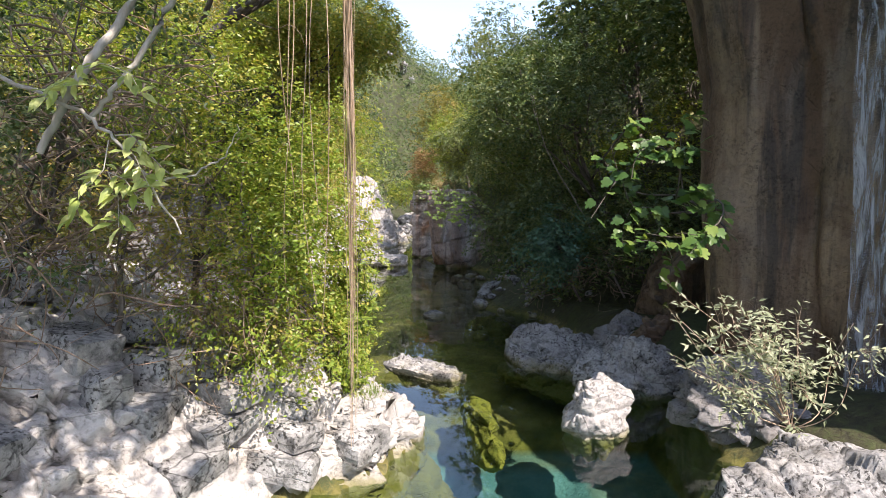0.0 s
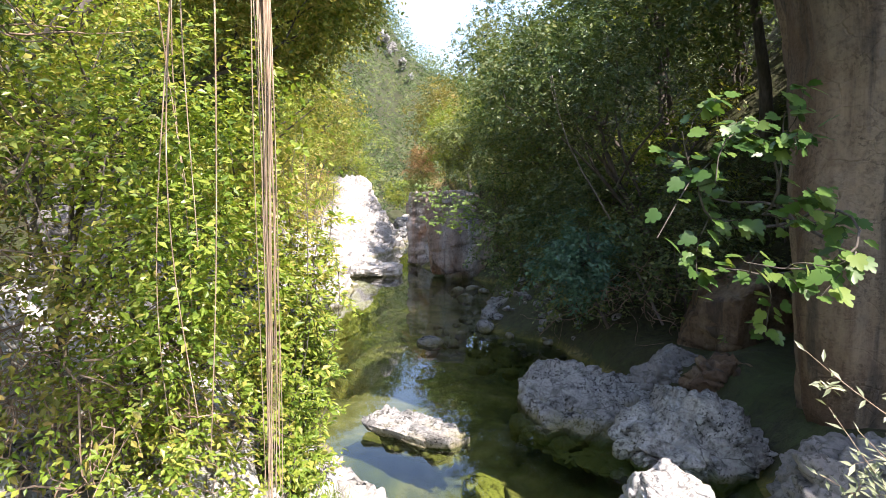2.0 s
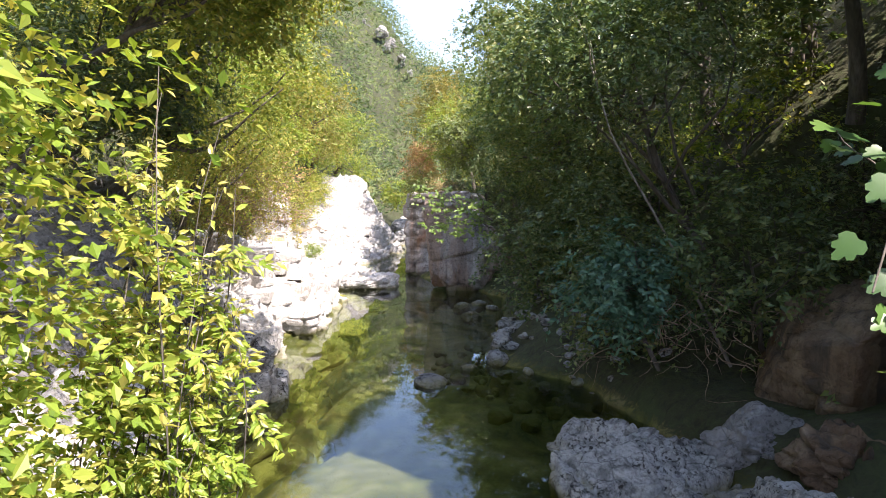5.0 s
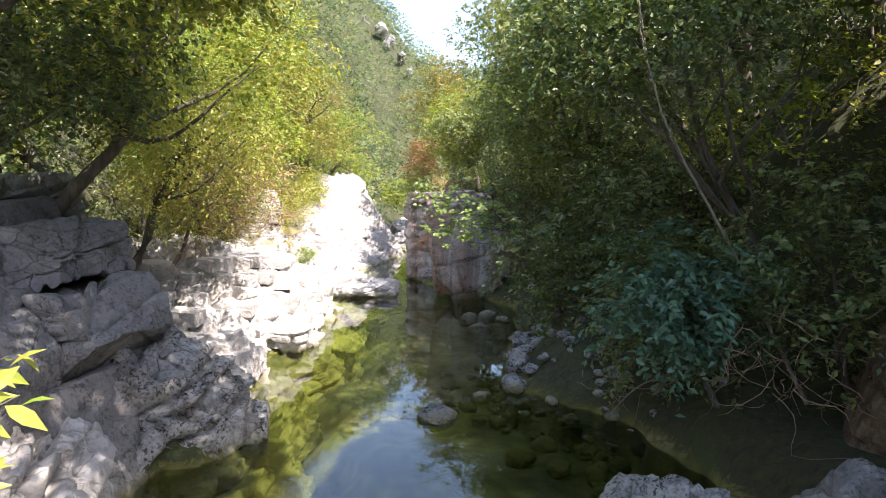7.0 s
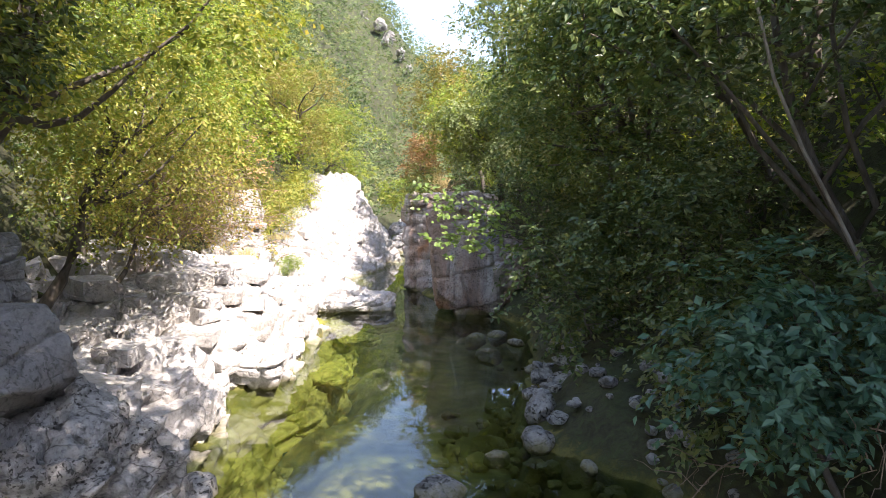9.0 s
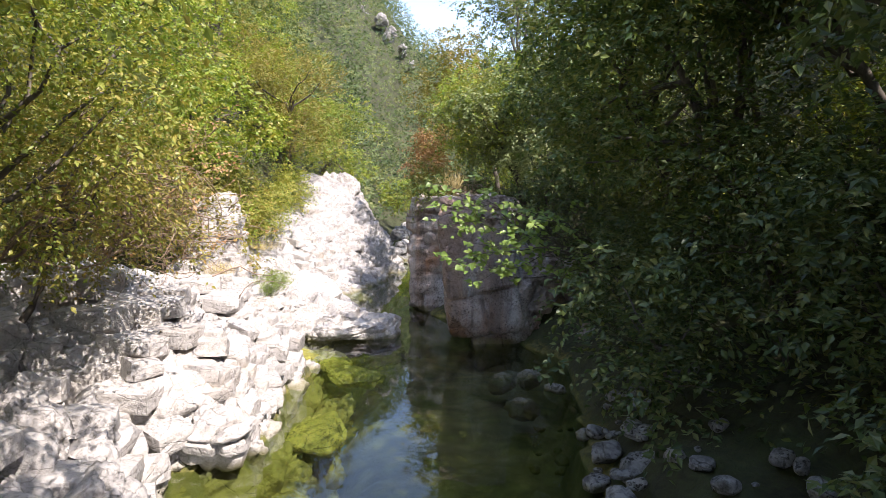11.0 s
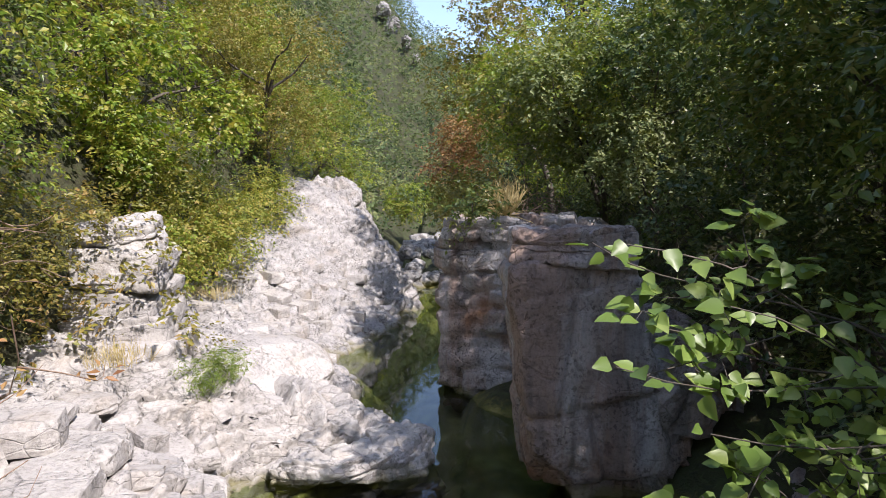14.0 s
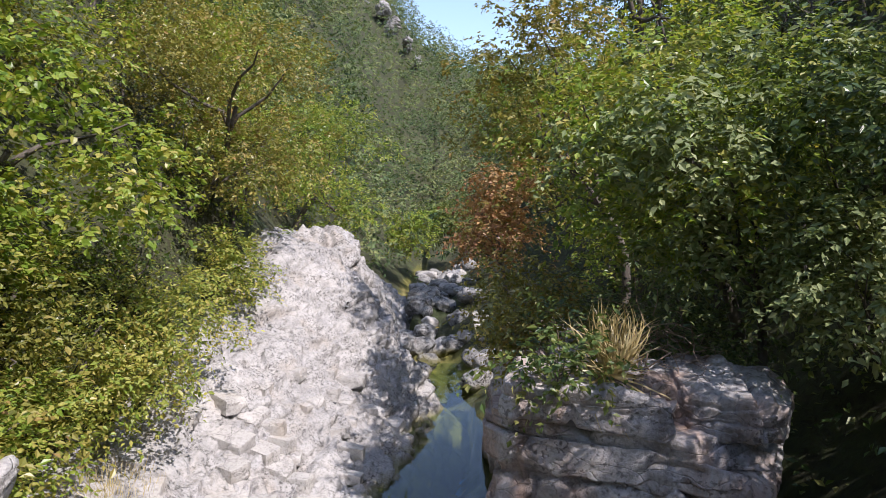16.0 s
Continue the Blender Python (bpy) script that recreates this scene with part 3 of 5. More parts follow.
def boulder_mesh(size, seed, n=22, power=3.0, cuts=24, block=(0.35, 0.35, 0.22), amp=0.05, low=0.08, fine=0.015, chip=(0.72, 1.0), karst=0.0):
    """An angular boulder about the origin: a rounded box with random faces knocked off."""
    rng = np.random.default_rng(seed)
    t = np.linspace(-1, 1, n)
    A, B = np.meshgrid(t, t, indexing="ij")
    one = np.ones_like(A)
    sides = [np.stack(s, -1).reshape(-1, 3) for s in ((one, A, B), (-one, B, A), (B, one, A), (A, -one, B), (A, B, one), (B, A, -one))]
    V = np.concatenate(sides)
    F = np.concatenate([grid_faces(n, n) + i * n * n for i in range(6)])
    key = np.round(V * 1e4).astype(np.int64)
    _, idx, inv = np.unique(key, axis=0, return_index=True, return_inverse=True)
    V, F = V[idx], inv.reshape(-1)[F]
    d = V / np.linalg.norm(V, axis=1, keepdims=True)
    r = (np.abs(d) ** power).sum(1) ** (-1 / power)
    S = np.array(size)
    U = d * r[:, None]
    for _ in range(cuts):
        nn = rng.normal(size=3) * (1, 1, 0.8)
        nn /= np.linalg.norm(nn)
        lim = rng.uniform(*chip)
        s = U @ nn - lim
        U = U - np.where(s > 0, s, 0)[:, None] * nn
    V = U * S
    nrm = V / (S ** 2)
    nrm /= np.linalg.norm(nrm, axis=1, keepdims=True)
    return V + nrm * rough_offset(V + rng.uniform(-50, 50, 3), seed, block, amp, low, fine, karst)[:, None], F


def boulder(name, place, size, mat, label, seed, turn=(0, 0, 0), group="", **kw):
    V, F = boulder_mesh(size, seed, **kw)
    R = np.array(Euler([radians(a) for a in turn]).to_matrix())
    ob = part(name, V @ R.T, F, mat)
    ob.location = place
    return tagged(ob, label, "boulder" if name != "stone" else "stone", group)


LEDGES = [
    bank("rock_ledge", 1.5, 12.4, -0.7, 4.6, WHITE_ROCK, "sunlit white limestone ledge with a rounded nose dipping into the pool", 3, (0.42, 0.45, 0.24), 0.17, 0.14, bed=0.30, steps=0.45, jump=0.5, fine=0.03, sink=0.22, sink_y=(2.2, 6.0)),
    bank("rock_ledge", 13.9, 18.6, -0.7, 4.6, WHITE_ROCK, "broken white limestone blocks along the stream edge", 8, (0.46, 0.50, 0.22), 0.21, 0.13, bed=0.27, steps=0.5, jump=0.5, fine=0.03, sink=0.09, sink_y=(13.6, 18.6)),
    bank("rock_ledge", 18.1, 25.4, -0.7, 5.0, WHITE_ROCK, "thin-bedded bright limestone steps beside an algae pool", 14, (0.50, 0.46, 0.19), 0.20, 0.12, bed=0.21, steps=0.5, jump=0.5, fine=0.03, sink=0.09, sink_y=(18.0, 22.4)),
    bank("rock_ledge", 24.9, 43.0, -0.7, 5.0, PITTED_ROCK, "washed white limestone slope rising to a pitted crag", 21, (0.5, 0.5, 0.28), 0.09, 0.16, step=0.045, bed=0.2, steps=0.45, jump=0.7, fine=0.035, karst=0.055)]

# grey rock instead of white, so the shade here is in the colour
bank("rock_ledge", 11.9, 14.35, -0.7, 4.6, GREY_ROCK, "weathered limestone bank, its grey partly the shade of the slabs", 9, (0.42, 0.46, 0.18), 0.16, 0.12, bed=0.2, steps=0.55, jump=0.5, fine=0.03)

# shaded slab and pillar of the left bank
def stack(place, pieces, mat, label, seed, part_name="block", n=26, power=14, **kw):
    """An outcrop of fitted blocks: (offset, half size, turn) each, in one thing."""
    ob = thing("rock_outcrop", place, label, "rock outcrop")
    for k, (at, size, turn) in enumerate(pieces):
        V, F = boulder_mesh((size[0], size[1], size[2] * 1.16), seed + k, n=n, power=power, **kw)
        R = np.array(Euler([radians(a) for a in turn]).to_matrix())
        part(part_name, V @ R.T + np.array(at), F, mat, ob)
    return ob


def hewn(at, half, planes, mat, parent, seed, n=44, amp=0.05, block=(0.5, 0.6, 0.3), low=0.05, karst=0.02):
    """A bedded block: a box trimmed by planes (normal, distance from its centre)."""
    V, F = boulder_mesh((1, 1, 1), seed, n=n, power=40, cuts=0, amp=0, low=0, fine=0)
    V = V * np.array(half)
    for nn, lim in planes:
        nn = np.array(nn) / np.linalg.norm(nn)
        over = V @ nn - lim
        V = V - np.where(over > 0, over, 0)[:, None] * nn
    nrm = unit(V / np.array(half) ** 2)
    V = V + nrm * rough_offset(V + np.array(at), seed, block, amp, low, 0.012, karst=karst)[:, None]
    return part("block", V + np.array(at), F, mat, parent)


def unit(a):
    return a / (np.linalg.norm(a, axis=1, keepdims=True) + 1e-9)


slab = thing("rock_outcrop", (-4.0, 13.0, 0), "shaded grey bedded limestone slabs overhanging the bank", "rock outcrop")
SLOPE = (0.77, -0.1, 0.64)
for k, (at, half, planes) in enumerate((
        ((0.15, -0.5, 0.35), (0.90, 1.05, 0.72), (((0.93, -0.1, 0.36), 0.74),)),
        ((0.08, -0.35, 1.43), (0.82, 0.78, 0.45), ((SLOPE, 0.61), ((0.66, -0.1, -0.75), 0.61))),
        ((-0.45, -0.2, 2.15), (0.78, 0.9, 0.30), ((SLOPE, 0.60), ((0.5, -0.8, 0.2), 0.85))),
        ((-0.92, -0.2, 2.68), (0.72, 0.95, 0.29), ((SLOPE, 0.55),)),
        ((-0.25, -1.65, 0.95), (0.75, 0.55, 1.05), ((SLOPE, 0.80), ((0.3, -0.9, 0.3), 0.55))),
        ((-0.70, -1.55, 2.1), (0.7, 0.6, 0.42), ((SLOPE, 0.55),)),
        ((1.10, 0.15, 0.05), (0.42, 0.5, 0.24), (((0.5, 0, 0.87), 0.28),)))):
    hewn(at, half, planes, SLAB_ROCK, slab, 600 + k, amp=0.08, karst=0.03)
stack((-5.12, 24.2, 0), [
    ((0.05, 0.0, 0.75), (0.72, 0.85, 0.42), (0, 0, 6)), ((0.0, 0.0, 1.33), (0.60, 0.72, 0.20), (2, -2, 12)), ((-0.02, 0.02, 1.68), (0.55, 0.66, 0.18), (0, 2, 4)),
    ((0.03, 0.0, 2.05), (0.52, 0.66, 0.22), (-2, 2, 10)), ((-0.02, 0.05, 2.45), (0.46, 0.60, 0.20), (2, -3, 16))],
    WHITE_ROCK, "upright pale limestone pillar of thin stacked beds", 620, cuts=6, chip=(1.0, 1.5), block=(0.6, 0.6, 0.3), amp=0.05, low=0.06, karst=0.02)
boulder("rock_outcrop", (-4.4, 34.3, 2.15), (1.0, 1.0, 1.2), PITTED_ROCK, "pitted limestone crag above the cascade", 36, (0, 12, 0), n=44, cuts=9, power=3, block=(0.5, 0.5, 0.5), amp=0.10, low=0.25, karst=0.10)
boulder("boulder", (-2.45, 13.5, 0.05), (0.40, 0.5, 0.24), GREY_ROCK, "low grey boulder at the water's edge", 37, (0, 0, 25), n=26)
boulder("boulder", (-2.2, 22.75, 0.1), (0.85, 0.42, 0.30), WHITE_ROCK, "white limestone spit reaching into the stream", 38, (0, -4, 12), n=40, amp=0.07, low=0.14, karst=0.06)
boulder("boulder", (-1.72, 23.05, 0.08), (0.55, 0.5, 0.36), WHITE_ROCK, "rounded white rock at the tip of the spit", 34, (0, 0, 10), n=36, amp=0.04, low=0.16, karst=0.06)
boulder("boulder", (-3.8, 25.0, 0.36), (1.15, 1.0, 0.62), WHITE_ROCK, "smooth rounded white limestone hump on the ledge", 33, (0, 8, 15), n=40, cuts=14, power=2.6, amp=0.03, low=0.12, fine=0.01)
boulder("boulder", (-2.75, 17.2, 0.3), (0.45, 0.4, 0.35), WHITE_ROCK, "cracked white limestone block by the water", 39, (8, 0, 30), n=28, amp=0.08)

# mid-stream and right-hand boulders
boulder("boulder", (-0.22, 9.55, -0.02), (0.78, 0.40, 0.30), GREY_ROCK, "long grey limestone boulder standing in the pool", 41, (0, 6, -32), n=44, cuts=24, power=3.4, low=0.14, karst=0.07)
boulder("boulder", (0.50, 8.15, -0.34), (0.15, 0.85, 0.30), MOSS_ROCK, "submerged yellow-mossy rock rib", 42, (4, 0, 10), n=30, cuts=14, power=2.2, low=0.22, amp=0.08, fine=0.04)
boulder("boulder", (1.85, 10.3, -0.10), (1.13, 1.34, 0.47), GREY_ROCK, "large grey pitted limestone boulder beside the pool", 43, (3, -3, 8), n=64, cuts=34, power=3.4, amp=0.09, low=0.22, fine=0.03, karst=0.10)
boulder("boulder", (2.62, 9.0, 0.12), (0.95, 0.9, 0.62), GREY_ROCK, "grey limestone boulder leaning on a larger one", 44, (0, 6, 20), n=56, cuts=34, power=3.0, amp=0.09, low=0.2, fine=0.03, karst=0.10)
boulder("boulder", (1.72, 7.3, 0.1), (0.42, 0.46, 0.52), PITTED_ROCK, "sunlit knobbly boulder with a wet mossy foot", 45, (0, 6, 10), n=44, cuts=22, power=3.4, amp=0.03, low=0.12, fine=0.03, karst=0.06)
boulder("boulder", (3.35, 7.0, 0.35), (0.72, 0.9, 0.6), SLAB_ROCK, "rough grey bank boulder under a willow", 46, (0, 0, 12), n=48, amp=0.10, low=0.2, karst=0.10)
# pale boulder in grey rock, the grey standing for its dappled shade
boulder("boulder", (3.25, 5.05, 0.2), (1.05, 0.95, 0.55), GREY_ROCK, "broad flat pale boulder on the bank", 47, (0, 4, -12), n=56, cuts=20, power=4, amp=0.07, low=0.14, karst=0.06)
boulder("boulder", (1.72, 11.35, 0.02), (0.68, 0.5, 0.42), GREY_ROCK, "grey boulder half hidden under dark leaves", 48, (0, 4, 12), n=44, low=0.14, karst=0.08)
boulder("boulder", (3.1, 11.0, 0.25), (0.6, 0.5, 0.42), SLAB_ROCK, "dark grey boulder in the shade behind a larger one", 60, (0, 8, 30), n=34, amp=0.08, low=0.16, karst=0.08)
boulder("boulder", (3.55, 10.2, 0.45), (0.5, 0.6, 0.4), CLIFF_ROCK, "brown fallen rock at the cliff foot", 61, (0, 0, 15), n=30, amp=0.08, low=0.14, karst=0.06)
boulder("boulder", (4.2, 11.5, 0.9), (0.8, 0.9, 0.9), CLIFF_ROCK, "brown damp boulder at the cliff foot", 49, (0, 0, 10), n=30)

# submerged algae rocks of the side pool
boulder("boulder", (-2.55, 21.75, -0.13), (0.55, 0.6, 0.16), MOSS_ROCK, "submerged algae-covered slab in the side pool", 57, (0, 5, 20), n=24, cuts=12, power=3, low=0.12)
boulder("boulder", (-1.85, 20.9, -0.2), (0.40, 0.5, 0.18), MOSS_ROCK, "submerged yellow-green mossy stone", 58, (0, 0, 50), n=22, cuts=12, power=3, low=0.12)
boulder("boulder", (-2.0, 18.6, -0.26), (0.4, 0.7, 0.2), MOSS_ROCK, "submerged mossy stone along the bank", 59, (0, 0, 10), n=22, cuts=12, power=3, low=0.12)

# the great right-hand block of the upper pool
stack((0.05, 26.0, 0), [
    ((0.0, 0.0, 0.75), (1.12, 0.85, 1.15), (0, 0, -28)), ((0.0, 0.02, 2.08), (1.16, 0.84, 0.22), (0, 1, -28)), ((-0.35, -0.05, 2.45), (0.72, 0.70, 0.17), (1, 0, -24)), ((0.62, -0.30, 2.42), (0.55, 0.62, 0.19), (0, 2, -33))],
    BROWN_ROCK, "flat-topped stained limestone block with cracked cap beds", 640, n=52, cuts=9, chip=(1.02, 1.5), block=(0.6, 0.6, 0.26), amp=0.09, low=0.08, karst=0.03, power=12)
stack((0.12, 22.72, 0), [
    ((0.34, 0.10, -0.05), (0.42, 0.55, 0.62), (0, -8, 6)), ((0.10, 0.02, 1.25), (0.66, 0.55, 0.98), (-3, -7, 3)), ((0.0, 0.02, 2.44), (0.63, 0.52, 0.20), (-5, 2, -3))],
    BROWN_ROCK, "brown-streaked undercut limestone block with a pitted grey cap", 650, n=56, cuts=10, chip=(1.0, 1.5), block=(0.7, 0.7, 0.5), amp=0.06, low=0.07, karst=0.03, power=14)
boulder("rock_outcrop", (0.95, 22.9, 0.75), (0.62, 0.85, 1.05), BROWN_ROCK, "sloping stained shoulder of the undercut block", 652, (0, 28, 0), n=40, cuts=16, amp=0.09, low=0.12)
boulder("rock_outcrop", (-0.1, 29.0, 0.7), (0.85, 1.9, 1.45), BROWN_ROCK, "long shaded rock bank under trailing plants", 56, (0, 0, 4), n=44, cuts=8, power=5, block=(0.8, 0.8, 0.4), amp=0.13, low=0.12)
boulder("rock_outcrop", (1.9, 23.6, 0.35), (0.95, 1.0, 1.05), BROWN_ROCK, "sloping rock shoulder below the brown block", 54, (0, 25, 0), n=40, cuts=12, amp=0.1)
boulder("rock_outcrop", (2.3, 21.4, 0.1), (0.55, 0.7, 0.6), BROWN_ROCK, "brown bank rock in deep shade", 55, (0, 0, 20), n=40, power=4, amp=0.1, low=0.2, karst=0.10)

# dripstone cliff on the right, one wall round its corner
CLIFF_X = (7.2, 5.6, 4.95, 4.4, 3.77, 3.67, 4.3, 6.2, 9.0)
CLIFF_Y = (-8.0, 4.0, 7.2, 7.95, 8.45, 8.85, 9.5, 11.0, 12.2)
nu, nv = 420, 110
cu = np.linspace(0, 8, nu)
cxl, cyl = np.interp(cu, range(9), CLIFF_X), np.interp(cu, range(9), CLIFF_Y)
arc = np.concatenate([[0], np.cumsum(np.hypot(np.diff(cxl), np.diff(cyl)))])
su = np.linspace(0, arc[-1], nu)
cxl, cyl = np.interp(su, arc, cxl), np.interp(su, arc, cyl)
tx_, ty_ = np.gradient(cxl), np.gradient(cyl)
tl_ = np.hypot(tx_, ty_)
U_, V_ = np.meshgrid(np.arange(nu), np.linspace(0, 1, nv), indexing="ij")
U_, V_ = U_.ravel(), V_.ravel()
s_ = su[U_]
tall = np.interp(cyl, (4.4, 5.7), (2.3, 7.6))
Pc = np.stack([cxl[U_], cyl[U_], -0.3 + tall[U_] * V_], 1)
nc = np.stack([-(ty_ / tl_)[U_], (tx_ / tl_)[U_], 0 * V_], 1)
flute = np.abs(np.sin(s_ * 1.9 + 2.2 * vnoise(np.stack([s_ * 0.6, V_ * 2.5, V_ * 0], 1), 61))) ** 0.7
out = 0.36 * flute + 0.5 * fbm(Pc * np.array([0.7, 0.7, 0.2]), 61, 4) * 2 + 0.45 * fbm(Pc * np.array([2.6, 2.6, 0.5]), 64, 4) + 0.06 * fbm(Pc * 6, 70, 3) + 0.6 * smooth((V_ - 0.5) / 0.5) - 0.3 * smooth((0.14 - V_) / 0.14)
part("cliff_wall", Pc + nc * out[:, None], grid_faces(nu, nv), CLIFF_ROCK)
tagged(bpy.data.objects["cliff_wall"], "brown fluted dripstone cliff with dark drip stains", "cliff", kind="structure")

# ---------- plants ----------
OVAL = (np.array([(0, 0, 0), (0.27, 0.42, 0.07), (0, 1, -0.06), (-0.27, 0.42, 0.07)]), np.array([(0, 1, 2), (0, 2, 3)]))
LANCE = (np.array([(0, 0, 0), (0.11, 0.4, 0.03), (0, 1, -0.08), (-0.11, 0.4, 0.03)]), np.array([(0, 1, 2), (0, 2, 3)]))
WILLOW = (np.array([(0, 0, 0), (0.15, 0.42, 0.03), (0, 1, -0.06), (-0.15, 0.42, 0.03)]), np.array([(0, 1, 2), (0, 2, 3)]))
HEART = (np.array([(0, 0, 0), (0.34, 0.08, 0.06), (0.40, 0.40, 0.07), (0.2, 0.78, 0.01), (0, 1.05, -0.1), (-0.2, 0.78, 0.01), (-0.40, 0.40, 0.07), (-0.34, 0.08, 0.06), (0, 0.45, -0.02)]),
         np.array([(0, 1, 8), (1, 2, 8), (2, 3, 8), (3, 4, 8), (4, 5, 8), (5, 6, 8), (6, 7, 8), (7, 0, 8)]))
_lob = [(0, 0), (0.20, -0.08), (0.42, 0.06), (0.50, 0.30), (0.36, 0.42), (0.44, 0.62), (0.30, 0.76), (0.17, 0.68), (0.15, 0.90), (0, 1.03), (-0.15, 0.90), (-0.17, 0.68), (-0.30, 0.76), (-0.44, 0.62), (-0.36, 0.42), (-0.50, 0.30), (-0.42, 0.06), (-0.20, -0.08), (0, 0.36)]
LOBED = (np.array([(a, b, 0.10 * abs(a) - 0.12 * b * b) for a, b in _lob]), np.array([(i, (i + 1) % 18, 18) for i in range(18)]))
ASH = (np.array([(0, 0, 0), (0.15, 0.25, 0.05), (0.17, 0.55, 0.04), (0, 1, -0.12), (-0.17, 0.55, 0.04), (-0.15, 0.25, 0.05), (0, 0.45, 0)]), np.array([(0, 1, 6), (1, 2, 6), (2, 3, 6), (3, 4, 6), (4, 5, 6), (5, 0, 6)]))
BLADE = (np.array([(-0.016, 0, 0), (0.016, 0, 0), (0.012, 0.4, 0.10), (-0.012, 0.4, 0.10), (0.008, 0.75, 0.08), (-0.008, 0.75, 0.08), (0, 1, -0.06)]), np.array([(0, 1, 2), (0, 2, 3), (3, 2, 4), (3, 4, 5), (5, 4, 6)]))


def leaf_mesh(Pos, Nrm, Axis, size, shape):
    T, F = shape
    N_ = unit(Nrm)
    A_ = unit(Axis - N_ * (Axis * N_).sum(1, keepdims=True))
    W_ = np.cross(A_, N_)
    s = size[:, None, None]
    V = Pos[:, None] + s * (T[None, :, :1] * W_[:, None] + T[None, :, 1:2] * A_[:, None] + T[None, :, 2:] * N_[:, None])
    k = len(T)
    Fa = (F[None] + (np.arange(len(Pos)) * k)[:, None, None]).reshape(-1, 3)
    return V.reshape(-1, 3), Fa


def crown_mesh(C, R, count, size, rng, shape=OVAL, droop=0.25, twig=0.36, per=13, shell=0.55, flat=0.6, up=0.85):
    """Leaves on short twigs that stand on the outer part of round clumps (centres C, radii R)."""
    C, R = np.asarray(C, float), np.asarray(R, float)
    nt_ = max(1, count // per)
    ci = rng.choice(len(C), nt_, p=R ** 2 / (R ** 2).sum())
    d = unit(rng.normal(size=(nt_, 3)))
    rr = R[ci] * (shell + (1.08 - shell) * rng.random(nt_) ** 0.6)
    T0 = C[ci] + d * rr[:, None] * np.array([1, 1, flat])
    td = unit(d + rng.normal(size=(nt_, 3)) * 0.55 + np.array([0, 0, 0.25 - droop]))
    L = twig * rng.uniform(0.5, 1.2, nt_)
    i = np.repeat(np.arange(nt_), per)
    u = np.tile(np.linspace(0.1, 1.0, per), nt_) + rng.uniform(-0.05, 0.05, len(i))
    side = np.tile(np.where(np.arange(per) % 2, 1.0, -1.0), nt_)
    lat = unit(np.cross(td[i], np.array([[0, 0, 1.0]])) + 1e-4) * side[:, None]
    Pos = T0[i] + td[i] * (L[i] * u)[:, None] - np.array([0, 0, 1.0]) * (droop * L[i] * u ** 2)[:, None] + rng.normal(size=(len(i), 3)) * 0.02
    Axis = td[i] * 0.55 + lat * 0.9 + rng.normal(size=(len(i), 3)) * 0.35 - np.array([0, 0, droop * 1.2])
    Nrm = np.array([0, 0, up]) + d[i] * 0.55 + rng.normal(size=(len(i), 3)) * 0.45
    return leaf_mesh(Pos, Nrm, Axis, size * rng.uniform(0.6, 1.25, len(i)), shape)


def clumps(center, radii, n, r, rng, hollow=0.35):
    d = unit(rng.normal(size=(n, 3)))
    q = (hollow + (1 - hollow) * rng.random(n) ** 0.5)[:, None]
    return np.asarray(center) + d * q * np.asarray(radii), r * rng.uniform(0.7, 1.25, n)


def plant(name, base, crown, radii, count, size, mat, label, seed, category="tree", shape=OVAL, nclump=16, r=0.5, trunk=0.07, bark=BARK, limbs=5, group="", lean=0.05, **kw):
    """A tree or shrub: crooked trunk, limbs to its leaf clumps, and a crown of leaves. crown is relative to the base."""
    rng = np.random.default_rng(seed)
    ob = thing(name, base, label, category, group)
    nclump = int(nclump * 1.7)
    C, R = clumps(crown, radii, nclump, r * 0.88, rng)
    top = np.asarray(crown, float) * (1, 1, 0.95)
    line = wander((0, 0, -0.25), top, 9, lean, rng)
    part("trunk", *tube(line, trunk, trunk * 0.35, 7), bark, ob)
    for j in range(limbs):
        at = line[rng.integers(3, 8)]
        part("limb", *tube(wander(at, C[j % nclump], 6, 0.08, rng), trunk * 0.45, trunk * 0.1, 5), bark, ob)
    part("crown", *crown_mesh(C, R, count, size, rng, shape, **kw), G[mat], ob, smooth=False)
    return ob


# slope bushes: a few kinds, each copied over the gorge sides
KINDS = []
for n, (mat, label, size, shape) in enumerate((
        ("bright", "yellow-green leafy bush on the gorge slope", 0.085, OVAL), ("mid", "mid-green leafy bush on the gorge slope", 0.08, OVAL),
        ("dark", "dark green dense bush on the gorge slope", 0.08, OVAL), ("ochre", "ochre autumn-tinted bush on the gorge slope", 0.075, OVAL),
        ("mid", "broad-leaved green bush on the gorge slope", 0.10, HEART), ("dark", "dark narrow-leaved bush on the gorge slope", 0.09, LANCE))):
    KINDS.append(plant("bush", (0, 0, -60 - 5 * n), (0.1, 0, 1.0), (0.85, 0.85, 0.8), 900 if shape is HEART else 2000, size * 0.92, mat, label, 100 + n, "bush", shape, nclump=13, r=0.42, trunk=0.05, limbs=4, group="slope bushes"))


def clear_of(x, y, z, r):
    """Whether a bush here stays off the camera's way and the open stream."""
    path_x = np.interp(y, (0, 10, 20), (0, -0.35, -1.6))
    return not (y < 24 and abs(x - path_x) < r + 0.9)


